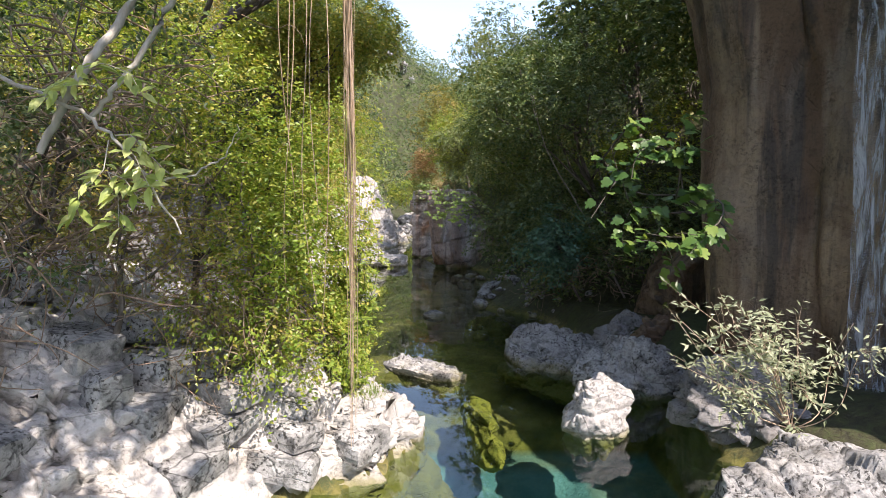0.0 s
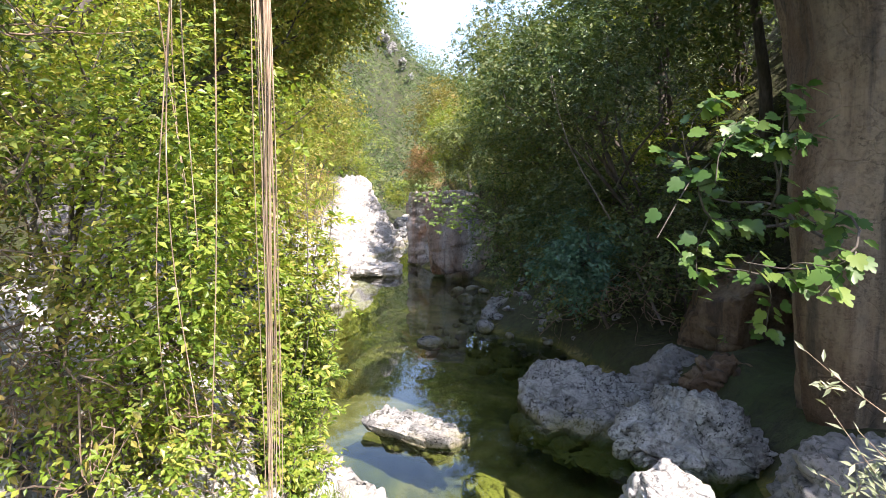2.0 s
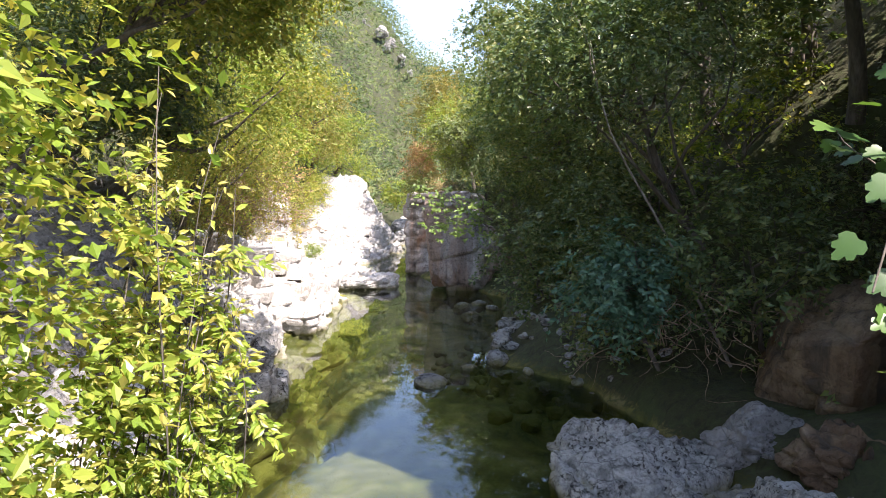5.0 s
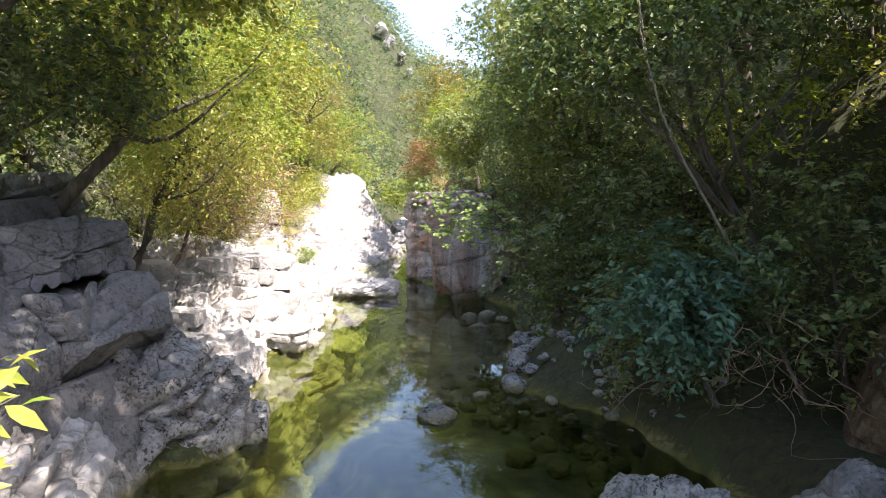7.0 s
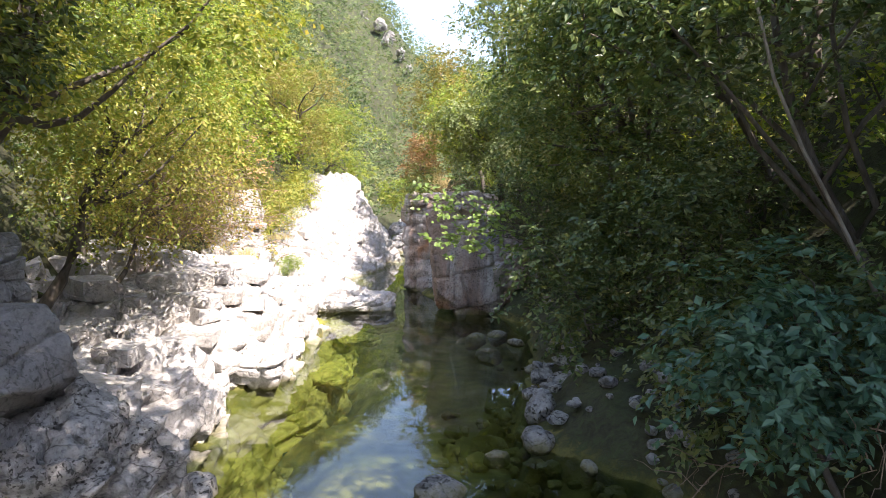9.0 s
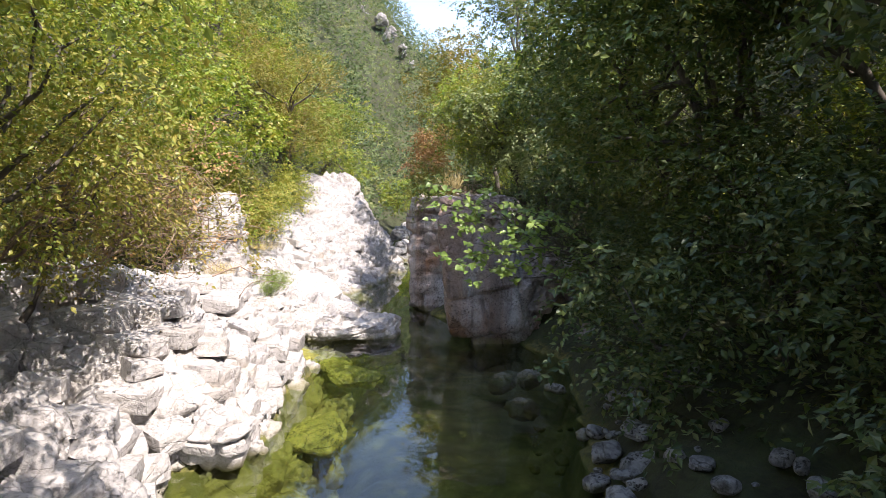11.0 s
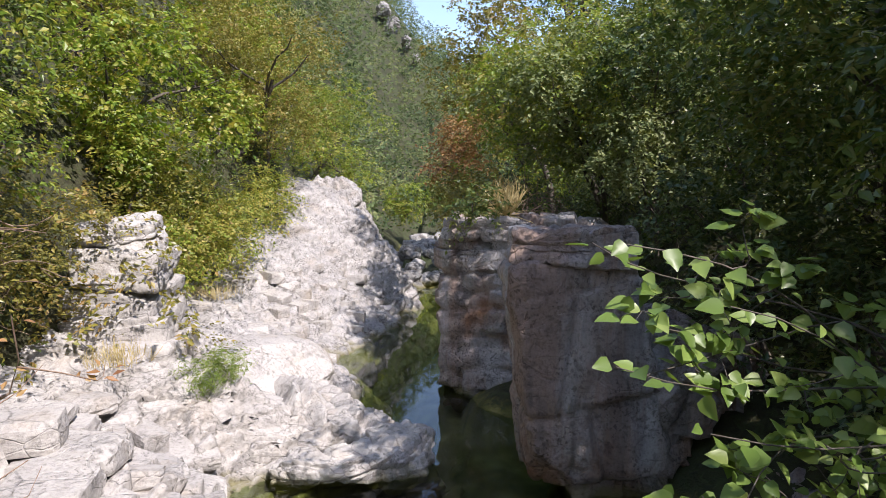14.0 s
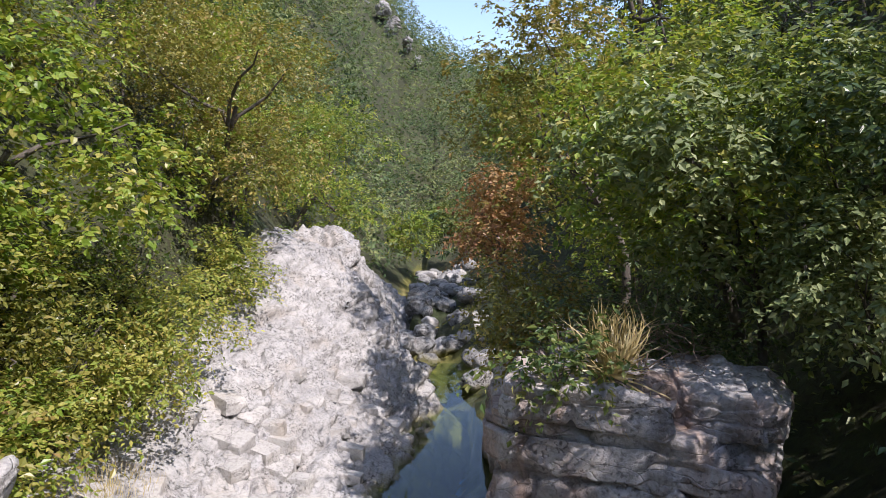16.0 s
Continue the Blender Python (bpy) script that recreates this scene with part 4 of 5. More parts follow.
fill = np.random.default_rng(7)
for side in (-1, 1):
    for y in np.arange(2, 60, 1.45):
        for d in (3.1, 4.5, 6.3, 8.6):
            if (y > 36 and d < 4) or (side > 0 and d > 7 and y < 24):
                continue
            yy = y + fill.uniform(-0.6, 0.6)
            dd = d + fill.uniform(-0.5, 0.5)
            k, sc, rot = fill.random(), fill.uniform(0.85, 1.25) * (1 + 0.10 * max(d - 4, 0)), fill.uniform(0, 360)
            if side < 0:
                x = float(left_edge(np.array([yy]))[0]) - dd - 0.6
            else:
                x = float(right_edge(np.array([yy]))[0]) + dd + (0.3 if yy > 11 else 1.2)
                if yy < 12.5 and dd < 6.5:
                    continue
            z = float(ground_height(np.array([x]), np.array([yy]))[0]) - 0.15
            if side < 0:
                pick = 0 if k < 0.52 else 1 if k < 0.66 else 3 if k < 0.86 else 4 if k < 0.93 else 2
                if 3 < yy < 11 and dd < 4:
                    pick = 2 if k < 0.5 else 3
            else:
                pick = 2 if k < 0.4 else 5 if k < 0.6 else 4 if k < 0.72 else 1 if k < 0.93 else 0
            if clear_of(x, yy, z, sc):
                copy_thing(KINDS[pick], pose(x, yy, z, 0, 0, rot) @ Matrix.Scale(sc, 4))
for ob in KINDS:
    for o in (*ob.children_recursive, ob):
        bpy.data.objects.remove(o)

# far woods on the closing ridge
rng = np.random.default_rng(11)
nfar = 2600
fy = 40 + 85 * rng.random(nfar) ** 0.8
fx = (rng.random(nfar) * 0.46 - 0.31) * fy - 1.0
fz = ground_height(fx, fy)
keep = (fz > 1.0)
fx, fy, fz = fx[keep], fy[keep], fz[keep]
fr = rng.uniform(0.9, 2.1, len(fx))
FAR_ROCKS = ((-7.6, 88.6, 21.5, 0.75, 0.7), (-6.75, 88.8, 20.1, 0.5, 1.1), (-5.3, 89.2, 18.3, 0.28, 0.75), (-4.2, 89.4, 16.6, 0.2, 0.5), (-9.6, 89.0, 22.6, 0.35, 0.3))
bare = np.zeros(len(fx), bool)
for ox, oy, oz, *_ in FAR_ROCKS:  # woods stand clear of the bare rock faces
    bare |= (np.hypot(fx * 90 / fy - ox, (fz + fr * 0.7 - 2.85) * 90 / fy - (oz - 2.85)) < 0.15 + fr * 0.5) & (fy < 92)
fx, fy, fz, fr = fx[~bare], fy[~bare], fz[~bare], fr[~bare]
part("far_woods", *crown_mesh(np.stack([fx, fy, fz + fr * 0.7], 1), fr, 330000, 0.19, rng, OVAL, droop=0.15, twig=0.5, per=8, flat=1.15, shell=0.78, up=0.5), G["hill"], smooth=False)
tagged(bpy.data.objects["far_woods"], "dense mixed woods covering the far gorge ridge", "woods", kind="stuff")

# ---- left bank plants ----
plant("shrub", (-2.1, 6.3, 1.1), (0.66, -0.15, 1.1), (0.5, 0.85, 1.6), 16000, 0.05, "bright", "bright green shrub hanging over the white ledge", 201, "shrub", nclump=34, r=0.34, trunk=0.04, limbs=8)
plant("shrub", (-3.0, 6.9, 1.2), (0.75, -0.3, 1.9), (0.75, 0.8, 1.6), 12000, 0.05, "bright", "yellow-green shrub on the shaded cliff edge", 202, "shrub", nclump=24, r=0.38, trunk=0.05, limbs=8)
plant("shrub", (-3.6, 5.2, 1.8), (0.5, 0.3, 1.8), (1.0, 1.4, 1.5), 6500, 0.06, "dark", "tangled green shrub with bare brown stems inside", 203, "shrub", nclump=24, r=0.42, trunk=0.05, limbs=8)
plant("tree", (-4.4, 13.2, 2.6), (1.3, 0.2, 2.4), (1.5, 2.0, 1.7), 24000, 0.066, "gold", "sunlit yellow-green tree overhanging the bank", 204, nclump=34, r=0.55, trunk=0.09, limbs=9)
plant("tree", (-4.8, 15.6, 1.6), (1.1, 0, 2.0), (1.2, 1.2, 1.3), 15000, 0.055, "gold", "drooping yellow-green tree above white rocks", 205, nclump=28, r=0.45, trunk=0.08, limbs=8, droop=0.6)
plant("shrub", (-4.7, 17.2, 1.7), (0.7, 0, 1.5), (1.0, 1.2, 1.2), 9000, 0.05, "ochre", "half-dry ochre shrub with thin red twigs", 215, "shrub", nclump=24, r=0.42, trunk=0.04, limbs=10, shell=0.3)
plant("shrub", (-5.2, 18.4, 1.9), (0.5, 0, 0.9), (0.9, 1.4, 0.9), 7000, 0.065, "ochre", "ochre drying shrub over the ledges", 206, "shrub", nclump=20, r=0.42, trunk=0.04, limbs=8)
plant("tree", (-6.2, 20.5, 3.0), (1.0, 0, 2.0), (1.4, 1.8, 1.6), 15000, 0.064, "bright", "green tree on the slope behind the ledges", 207, nclump=24, r=0.55, trunk=0.09)
plant("shrub", (-6.2, 28.0, 1.5), (0.5, 0, 1.0), (1.5, 1.6, 0.85), 22000, 0.062, "gold", "broad yellow-green bush beside the white slope", 208, "shrub", nclump=26, r=0.45, trunk=0.05, limbs=7)
plant("tree", (-7.0, 27.0, 3.0), (1.0, 0, 1.6), (1.3, 1.5, 1.5), 9000, 0.075, "bright", "pale green broad-leaved tree on the slope", 209, nclump=22, r=0.5, trunk=0.09, shape=HEART)
plant("tree", (-6.6, 31.5, 3.2), (1.5, 0, 2.4), (1.6, 1.8, 1.8), 19000, 0.068, "ochre", "tall ochre-green tree behind the crag", 210, nclump=30, r=0.55, trunk=0.1)
plant("tree", (-6.2, 38.5, 2.8), (1.6, 0, 2.0), (1.5, 1.8, 1.7), 12000, 0.085, "bright", "bright green tree above the cascade", 211, nclump=24, r=0.6, trunk=0.1)
plant("shrub", (-5.5, 31.0, 2.2), (0.3, 0, 0.7), (0.6, 0.9, 0.6), 5000, 0.07, "gold", "yellow-green shrub at the foot of the crag", 212, "shrub", nclump=16, r=0.35, trunk=0.04)

plant("shrub", (-2.7, 5.3, 1.8), (0.1, 0.1, 0.6), (0.85, 0.7, 0.5), 3200, 0.05, "ochre", "dry olive shrub hanging over the top of the ledge", 229, "shrub", nclump=18, r=0.3, trunk=0.03, limbs=6, droop=0.5)
plant("shrub", (-1.75, 5.75, 1.35), (0.1, -0.1, 0.35), (0.7, 0.45, 0.35), 2600, 0.045, "bright", "low green shrub trailing down the white rock", 230, "shrub", nclump=14, r=0.24, trunk=0.02, limbs=5, droop=0.6)

# ---- right bank plants ----
plant("tree", (3.9, 14.2, 1.1), (-1.3, -0.3, 3.6), (1.6, 1.6, 1.3), 10000, 0.085, "dark", "slender tree with dark glossy leaves over the stream", 301, nclump=28, r=0.5, trunk=0.08, limbs=8)
plant("tree", (3.9, 18.6, 1.6), (-1.6, 0.3, 3.1), (1.6, 1.8, 2.1), 17000, 0.088, "mid", "dense green tree leaning across the stream", 302, nclump=40, r=0.6, trunk=0.11, limbs=10)
plant("tree", (4.0, 21.8, 2.0), (-1.4, 0, 3.1), (1.8, 2.0, 2.0), 22000, 0.085, "mid", "green bank tree leaning over the stream", 303, nclump=34, r=0.6, trunk=0.11, limbs=8)
plant("tree", (1.6, 27.4, 2.6), (-0.9, -0.3, 2.2), (1.3, 1.5, 1.4), 14000, 0.075, "bright", "sunlit yellow-green tree rooted on the brown block", 304, nclump=30, r=0.5, trunk=0.08, limbs=8, shape=OVAL)
plant("tree", (1.2, 30.5, 2.6), (-1.4, 0, 2.8), (1.1, 1.5, 1.8), 9000, 0.085, "ochre", "orange-tinted tree behind the brown block", 305, nclump=24, r=0.5, trunk=0.08)
plant("shrub", (-0.6, 29.6, 2.5), (-0.3, 0, 1.15), (0.5, 0.55, 0.85), 4400, 0.07, "rust", "rust-coloured dry shrub above the stream", 306, "shrub", nclump=14, r=0.3, trunk=0.04)
plant("shrub", (2.2, 17.4, 0.5), (-0.5, 0, 0.9), (0.9, 1.6, 0.9), 5000, 0.095, "dark", "low dark bank shrub trailing towards the water", 307, "shrub", nclump=24, r=0.42, trunk=0.04, limbs=7)
plant("shrub", (2.7, 12.7, 0.8), (-0.62, -0.35, 1.05), (0.55, 0.5, 0.5), 3000, 0.095, "teal", "blue-green shrub drooping beside the boulders", 308, "shrub", OVAL, nclump=18, r=0.26, trunk=0.03, limbs=7, droop=0.35)
plant("tree", (3.9, 25.6, 2.6), (-0.6, 0, 2.0), (1.2, 1.3, 1.3), 8000, 0.09, "mid", "sunlit green tree behind the brown block", 309, nclump=26, r=0.6, trunk=0.1)

# added tree, its unseen crown keeps the sun off slabs and lower bank
plant("tree", (-5.4, 8.4, 3.2), (5.6, -0.2, 4.6), (2.4, 2.3, 0.75), 27000, 0.095, "mid", "tall tree added above the view to shade the slabs", 213, nclump=40, r=0.6, trunk=0.10, limbs=9)
plant("tree", (3.0, 33.0, 3.6), (-1.2, 0, 4.4), (1.6, 1.6, 2.4), 12000, 0.095, "mid", "tall green tree on the shaded slope", 310, nclump=30, r=0.6, trunk=0.12)
plant("tree", (4.2, 36.0, 5.0), (-1.2, 0, 5.0), (1.8, 1.8, 2.6), 11000, 0.11, "dark", "tall dark tree high on the shaded slope", 311, nclump=30, r=0.65, trunk=0.12)
plant("tree", (2.2, 38.0, 2.8), (-1.6, 0, 3.0), (1.5, 1.8, 1.8), 9000, 0.10, "bright", "sunlit green tree beside the cascade", 312, nclump=24, r=0.55, trunk=0.1)
# unseen tree, added so that its crown shades the near ledge
plant("tree", (-4.8, 1.0, 2.8), (3.78, 0.9, 3.3), (1.9, 2.0, 0.85), 14000, 0.11, "mid", "arching tree added out of view to shade the ledge", 214, nclump=38, r=0.6, trunk=0.11, limbs=9)
# tall trees added mostly out of view to darken the right bank
for n, (x, y, z) in enumerate(((6.2, 11.6, 4.5), (6.0, 15.6, 5.0), (5.8, 19.0, 4.3), (5.4, 13.4, 3.9), (5.2, 17.4, 4.2))):
    plant("tree", (x, y, z), (-0.8, 0, 3.2), (1.8, 2.2, 2.0), 8500, 0.125, "dark", "tall dark-leaved tree added high on the slope for shade", 320 + n, nclump=30, r=0.7, trunk=0.12, group="shade trees")
for n, (x, y, cz, rz) in enumerate(((2.6, 13.6, 0.9, 0.8), (3.0, 15.6, 1.0, 1.0), (2.5, 19.6, 1.0, 1.0), (2.6, 21.6, 1.0, 1.1), (2.9, 17.6, 1.6, 1.2), (3.6, 12.4, 1.4, 1.0), (2.3, 23.4, 1.6, 1.2), (1.9, 25.6, 2.9, 0.9))):
    plant("shrub", (x + 0.4, y, float(ground_height(np.array([x + 0.4]), np.array([y]))[0])), (-0.4, 0, cz), (0.9, 1.1, rz), 5200, 0.085, "dark", "dark green shrub crowding the shaded bank", 340 + n, "shrub", nclump=22, r=0.42, trunk=0.04, limbs=6, group="bank shrubs")
plant("shrub", (-5.9, 23.2, 1.9), (0.3, 0, 0.6), (0.7, 0.9, 0.6), 4500, 0.06, "ochre", "ochre shrub behind the pale pillar", 216, "shrub", nclump=16, r=0.35, trunk=0.03)
plant("shrub", (-5.7, 25.6, 1.6), (0.3, 0, 0.5), (0.7, 0.8, 0.5), 4500, 0.07, "bright", "low yellow-green shrub beside the pillar", 217, "shrub", nclump=16, r=0.35, trunk=0.03)
plant("shrub", (-5.8, 21.6, 2.0), (0.2, 0, 0.7), (0.7, 1.0, 0.7), 5500, 0.055, "ochre", "thin half-dry shrub over the ledge", 218, "shrub", nclump=16, r=0.35, trunk=0.03, shell=0.3)
# extra crown, added overhead to cut the light on the bank
plant("tree", (4.6, 17.4, 2.9), (-1.7, 0.2, 2.6), (1.3, 2.0, 0.8), 12000, 0.095, "dark", "dark spreading tree added to deepen the shade over the bank", 355, nclump=26, r=0.5, trunk=0.08, limbs=7)
plant("shrub", (1.9, 25.4, 2.3), (-0.25, -0.1, 1.25), (0.75, 0.5, 0.7), 5200, 0.08, "pale", "drooping grey-green boughs over the brown block", 354, "shrub", nclump=18, r=0.3, trunk=0.03, limbs=6, droop=0.5)
plant("shrub", (0.7, 27.0, 2.2), (-0.3, -0.1, 0.5), (1.2, 0.45, 0.55), 6500, 0.06, "dark", "shaded low shrubbery on top of the brown block", 350, "shrub", nclump=18, r=0.3, trunk=0.03, limbs=5)
plant("shrub", (-0.5, 27.4, 2.0), (-0.2, 0, 0.8), (0.5, 0.6, 0.7), 5000, 0.065, "ochre", "ochre-tinted shrub trailing over the block", 351, "shrub", nclump=14, r=0.3, trunk=0.03, limbs=4)
plant("tree", (1.5, 26.6, 2.4), (-0.7, -0.3, 2.1), (1.2, 0.9, 1.0), 9500, 0.085, "pale", "pale-leaved small tree above the block", 352, nclump=22, r=0.42, trunk=0.05, limbs=6)
# high crown added only to keep the sun off the brown block
plant("tree", (4.2, 20.4, 2.6), (-1.3, -0.2, 3.7), (1.6, 1.6, 1.1), 20000, 0.075, "dark", "dark-leaved tree added to shade the brown block", 353, nclump=22, r=0.5, trunk=0.07)
plant("tree", (-6.4, 12.4, 3.4), (0.6, 0, 2.2), (1.2, 1.5, 1.8), 7000, 0.085, "bright", "green tree on the steep slope above the slabs", 219, nclump=22, r=0.5, trunk=0.08)
plant("tree", (-5.0, 11.6, 3.0), (1.15, 0.6, 1.35), (1.1, 1.5, 0.8), 15000, 0.07, "dark", "dark-leaved tree shading the grey slabs", 227, nclump=22, r=0.42, trunk=0.06, limbs=7)
# added tree, its crown set between the sun and the slabs
plant("tree", (-5.2, 10.4, 3.2), (3.1, 0.5, 1.9), (1.1, 1.5, 0.65), 21000, 0.075, "gold", "slanting yellow-green tree added to shade the slabs", 228, nclump=26, r=0.4, trunk=0.06, limbs=7)
plant("tree", (-6.6, 15.4, 3.4), (0.6, 0, 2.2), (1.2, 1.5, 1.8), 7000, 0.085, "ochre", "olive-leaved tree on the steep slope", 220, nclump=22, r=0.5, trunk=0.08)
plant("shrub", (-2.9, 46.0, 1.6), (0.1, 0, 0.8), (0.9, 0.8, 0.8), 4200, 0.11, "bright", "bright green bush above the cascade", 222, "shrub", nclump=16, r=0.45, trunk=0.04)
plant("shrub", (-1.5, 48.5, 1.8), (0.1, 0, 0.9), (1.1, 0.9, 1.0), 4600, 0.12, "mid", "green bush closing the stream bed", 223, "shrub", nclump=16, r=0.5, trunk=0.04)
plant("shrub", (0.1, 46.0, 1.6), (-0.1, 0, 0.9), (1.0, 0.9, 1.0), 4200, 0.12, "ochre", "ochre bush at the head of the cascade", 224, "shrub", nclump=16, r=0.5, trunk=0.04)
plant("tree", (-8.0, 24.4, 4.4), (0.7, 0, 1.9), (1.4, 1.6, 1.6), 7500, 0.09, "mid", "green tree on the upper slope", 225, nclump=22, r=0.55, trunk=0.09)
plant("tree", (-8.4, 29.2, 4.8), (0.9, 0, 2.0), (1.5, 1.7, 1.6), 7500, 0.095, "bright", "yellow-green tree on the upper slope", 226, nclump=22, r=0.55, trunk=0.09)

# undergrowth on the slopes
urng = np.random.default_rng(31)
uy = np.concatenate([urng.uniform(2, 48, 5200), urng.uniform(11, 40, 2600)])
left_side = np.arange(len(uy)) < 5200
ux = np.where(left_side, left_edge(uy) - urng.uniform(2.7, 9.5, len(uy)), right_edge(uy) + urng.uniform(1.6, 7.0, len(uy)))
uz = ground_height(ux, uy)
part("undergrowth", *crown_mesh(np.stack([ux, uy, uz + 0.05], 1), urng.uniform(0.2, 0.5, len(ux)), 55000, 0.10, urng, OVAL, droop=0.2, twig=0.35, per=7, shell=0.2), G["mid"], smooth=False)
tagged(bpy.data.objects["undergrowth"], "low leafy undergrowth covering the soil", "undergrowth", kind="stuff")

# ---------- named plants and small things ----------
def on_line(P, t):
    """Points of a polyline P at fractions t."""
    k = np.linspace(0, 1, len(P))
    return np.stack([np.interp(t, k, P[:, n]) for n in range(3)], 1)


def branch_leaves(lines, per, size, shape, rng, droop, spread, start=0.25):
    """Leaves set along branches."""
    Ps, As, Ns = [], [], []
    for P in lines:
        t = np.linspace(start, 1, per) + rng.uniform(-0.02, 0.02, per)
        at = on_line(P, t)
        dirn = unit(on_line(P, np.clip(t + 0.05, 0, 1)) - on_line(P, t - 0.05))
        lat = unit(np.cross(dirn, np.array([[0, 0, 1.0]])) + 1e-4) * np.where(np.arange(per) % 2, 1, -1)[:, None]
        Ps.append(at + lat * spread + rng.normal(size=(per, 3)) * spread * 0.5)
        As.append(dirn * 0.6 + lat + rng.normal(size=(per, 3)) * 0.3 - np.array([0, 0, droop]))
        Ns.append(np.array([0.1, -0.45, 0.8]) + rng.normal(size=(per, 3)) * 0.35)
    Pos = np.concatenate(Ps)
    return leaf_mesh(Pos, np.concatenate(Ns), np.concatenate(As), size * rng.uniform(0.6, 1.15, len(Pos)), shape)


def branchy(name, base, tips, label, seed, mat, shape, size, per, category, bark=BARK, r=0.02, droop=0.4, spread=0.03, forks=3, fork_len=0.35, start=0.3, bend=0.1):
    """A loose plant: each stem from the base to a tip, forks on it, leaves in one mesh a stem. Tips are relative to the base."""
    rng = np.random.default_rng(seed)
    ob = thing(name, base, label, category)
    for tip in tips:
        main = wander((0, 0, 0), tip, 12, bend, rng)
        part("stem", *tube(main, r, r * 0.25, 6), bark, ob)
        lines = [main]
        woods = []
        for _ in range(forks):
            a = on_line(main, np.array([rng.uniform(0.35, 0.95)]))[0]
            d = unit(rng.normal(size=(1, 3)) + unit(np.array([tip])) * 0.6)[0] * fork_len * rng.uniform(0.5, 1.2)
            f = wander(a, a + d - np.array([0, 0, 0.1 * fork_len]), 7, 0.1, rng)
            lines.append(f)
            woods.append(tube(f, r * 0.4, r * 0.12, 4))
        if woods:
            tagged(part("twig", *joined(woods), bark, ob), kind="stuff")
        part("foliage", *branch_leaves(lines, per, size, shape, rng, droop, spread, start), G[mat], ob, smooth=shape is HEART or shape is LOBED)
    return ob


# fig over the boulders
branchy("fig_bush", (3.25, 8.3, 2.5), [(-1.65, -1.2, -0.05), (-1.2, -1.1, 0.35), (-0.9, -1.2, -0.15), (-0.6, -0.9, 0.9), (-1.35, -0.8, 0.75), (-0.5, -1.2, 0.3), (-1.1, -1.4, -0.2)], "fig bush with lobed green leaves and grey stems", 401, "fig", LOBED, 0.135, 11, "shrub", BARK, 0.016, 0.7, 0.04, 3, 0.45, 0.35, 0.14)
# silver willow on the bank rock
wrng = np.random.default_rng(17)
branchy("willow_bush", (2.95, 5.4, 0.75), [(wrng.uniform(-1.15, 0.75), wrng.uniform(-0.55, 0.35), wrng.uniform(0.55, 1.35)) for _ in range(17)], "silver-leaved willow bush growing from the bank rocks", 402, "grey", WILLOW, 0.075, 20, "shrub", DRY_STEM, 0.006, 0.1, 0.012, 4, 0.36, 0.25, 0.06)
# ash branch near the start
ash = thing("ash_branch", (-2.0, 3.0, 3.0), "arching grey branch with sprays of pale ash leaflets", "branch")
ASH_WOOD = (((-0.25, 0.1, 0.40), (0.22, 0, 0.20), (0.43, -0.05, 0.11), (0.58, -0.08, -0.02), (0.70, -0.08, -0.19), (0.84, -0.1, -0.41)),
            ((0.66, 0.25, 0.95), (0.52, 0.15, 0.60), (0.38, 0.05, 0.34), (0.30, 0.0, 0.18), (0.18, 0.0, -0.05)),
            ((0.78, 0.2, 0.75), (0.60, 0.2, 0.48), (0.48, 0.2, 0.31), (0.30, 0.2, 0.12)),
            ((0.70, -0.08, -0.19), (0.90, -0.1, -0.15), (1.05, -0.1, -0.08), (1.10, -0.1, 0.06)))
ASH_RACHIS = (((0.24, 0, 0.22), (0.38, -0.05, 0.31), (0.53, -0.1, 0.33), (0.66, -0.12, 0.28), (0.70, -0.12, 0.19)), ((0.45, 0, 0.24), (0.36, -0.05, 0.26), (0.26, -0.1, 0.18)),
              ((0.56, -0.08, 0.02), (0.65, -0.12, 0.02), (0.74, -0.15, -0.07), (0.82, -0.15, -0.15)), ((0.60, -0.08, -0.02), (0.70, -0.2, -0.08), (0.76, -0.22, -0.20)),
              ((0.53, -0.08, 0.0), (0.52, -0.12, -0.14), (0.45, -0.15, -0.20), (0.39, -0.16, -0.34)), ((0.53, -0.1, -0.14), (0.59, -0.14, -0.24), (0.59, -0.15, -0.38)), ((0.53, -0.1, -0.14), (0.62, -0.14, -0.17), (0.68, -0.15, -0.25)))
lrng = np.random.default_rng(403)
for k, line in enumerate(ASH_WOOD):
    P = on_line(np.array(line), np.linspace(0, 1, 24)) + 0.006 * lrng.normal(size=(24, 3))
    part("limb", *tube(P, (0.011, 0.022, 0.016, 0.006)[k], (0.004, 0.018, 0.012, 0.002)[k], 7), PALE_BARK, ash)
for line in ASH_RACHIS:
    P = on_line(np.array(line), np.linspace(0, 1, 14))
    part("leaf_stalk", *tube(P, 0.003, 0.0015, 5), PALE_BARK, ash)
    part("foliage", *branch_leaves([P, P], 9, 0.105, ASH, lrng, 0.55, 0.012, 0.25), G["ash"], ash, smooth=False)
# heart-leaved branch over the upper pool
hrng = np.random.default_rng(29)
branchy("hazel_bush", (2.0, 19.6, 1.7), [(hrng.uniform(-2.65, -1.5), hrng.uniform(-1.75, -1.15), hrng.uniform(0.3, 1.2)) for _ in range(14)], "leafy hazel branches leaning over the water", 404, "hazel", HEART, 0.078, 12, "shrub", BARK, 0.009, 0.5, 0.03, 4, 0.3, 0.68, 0.05)
rrng = np.random.default_rng(37)
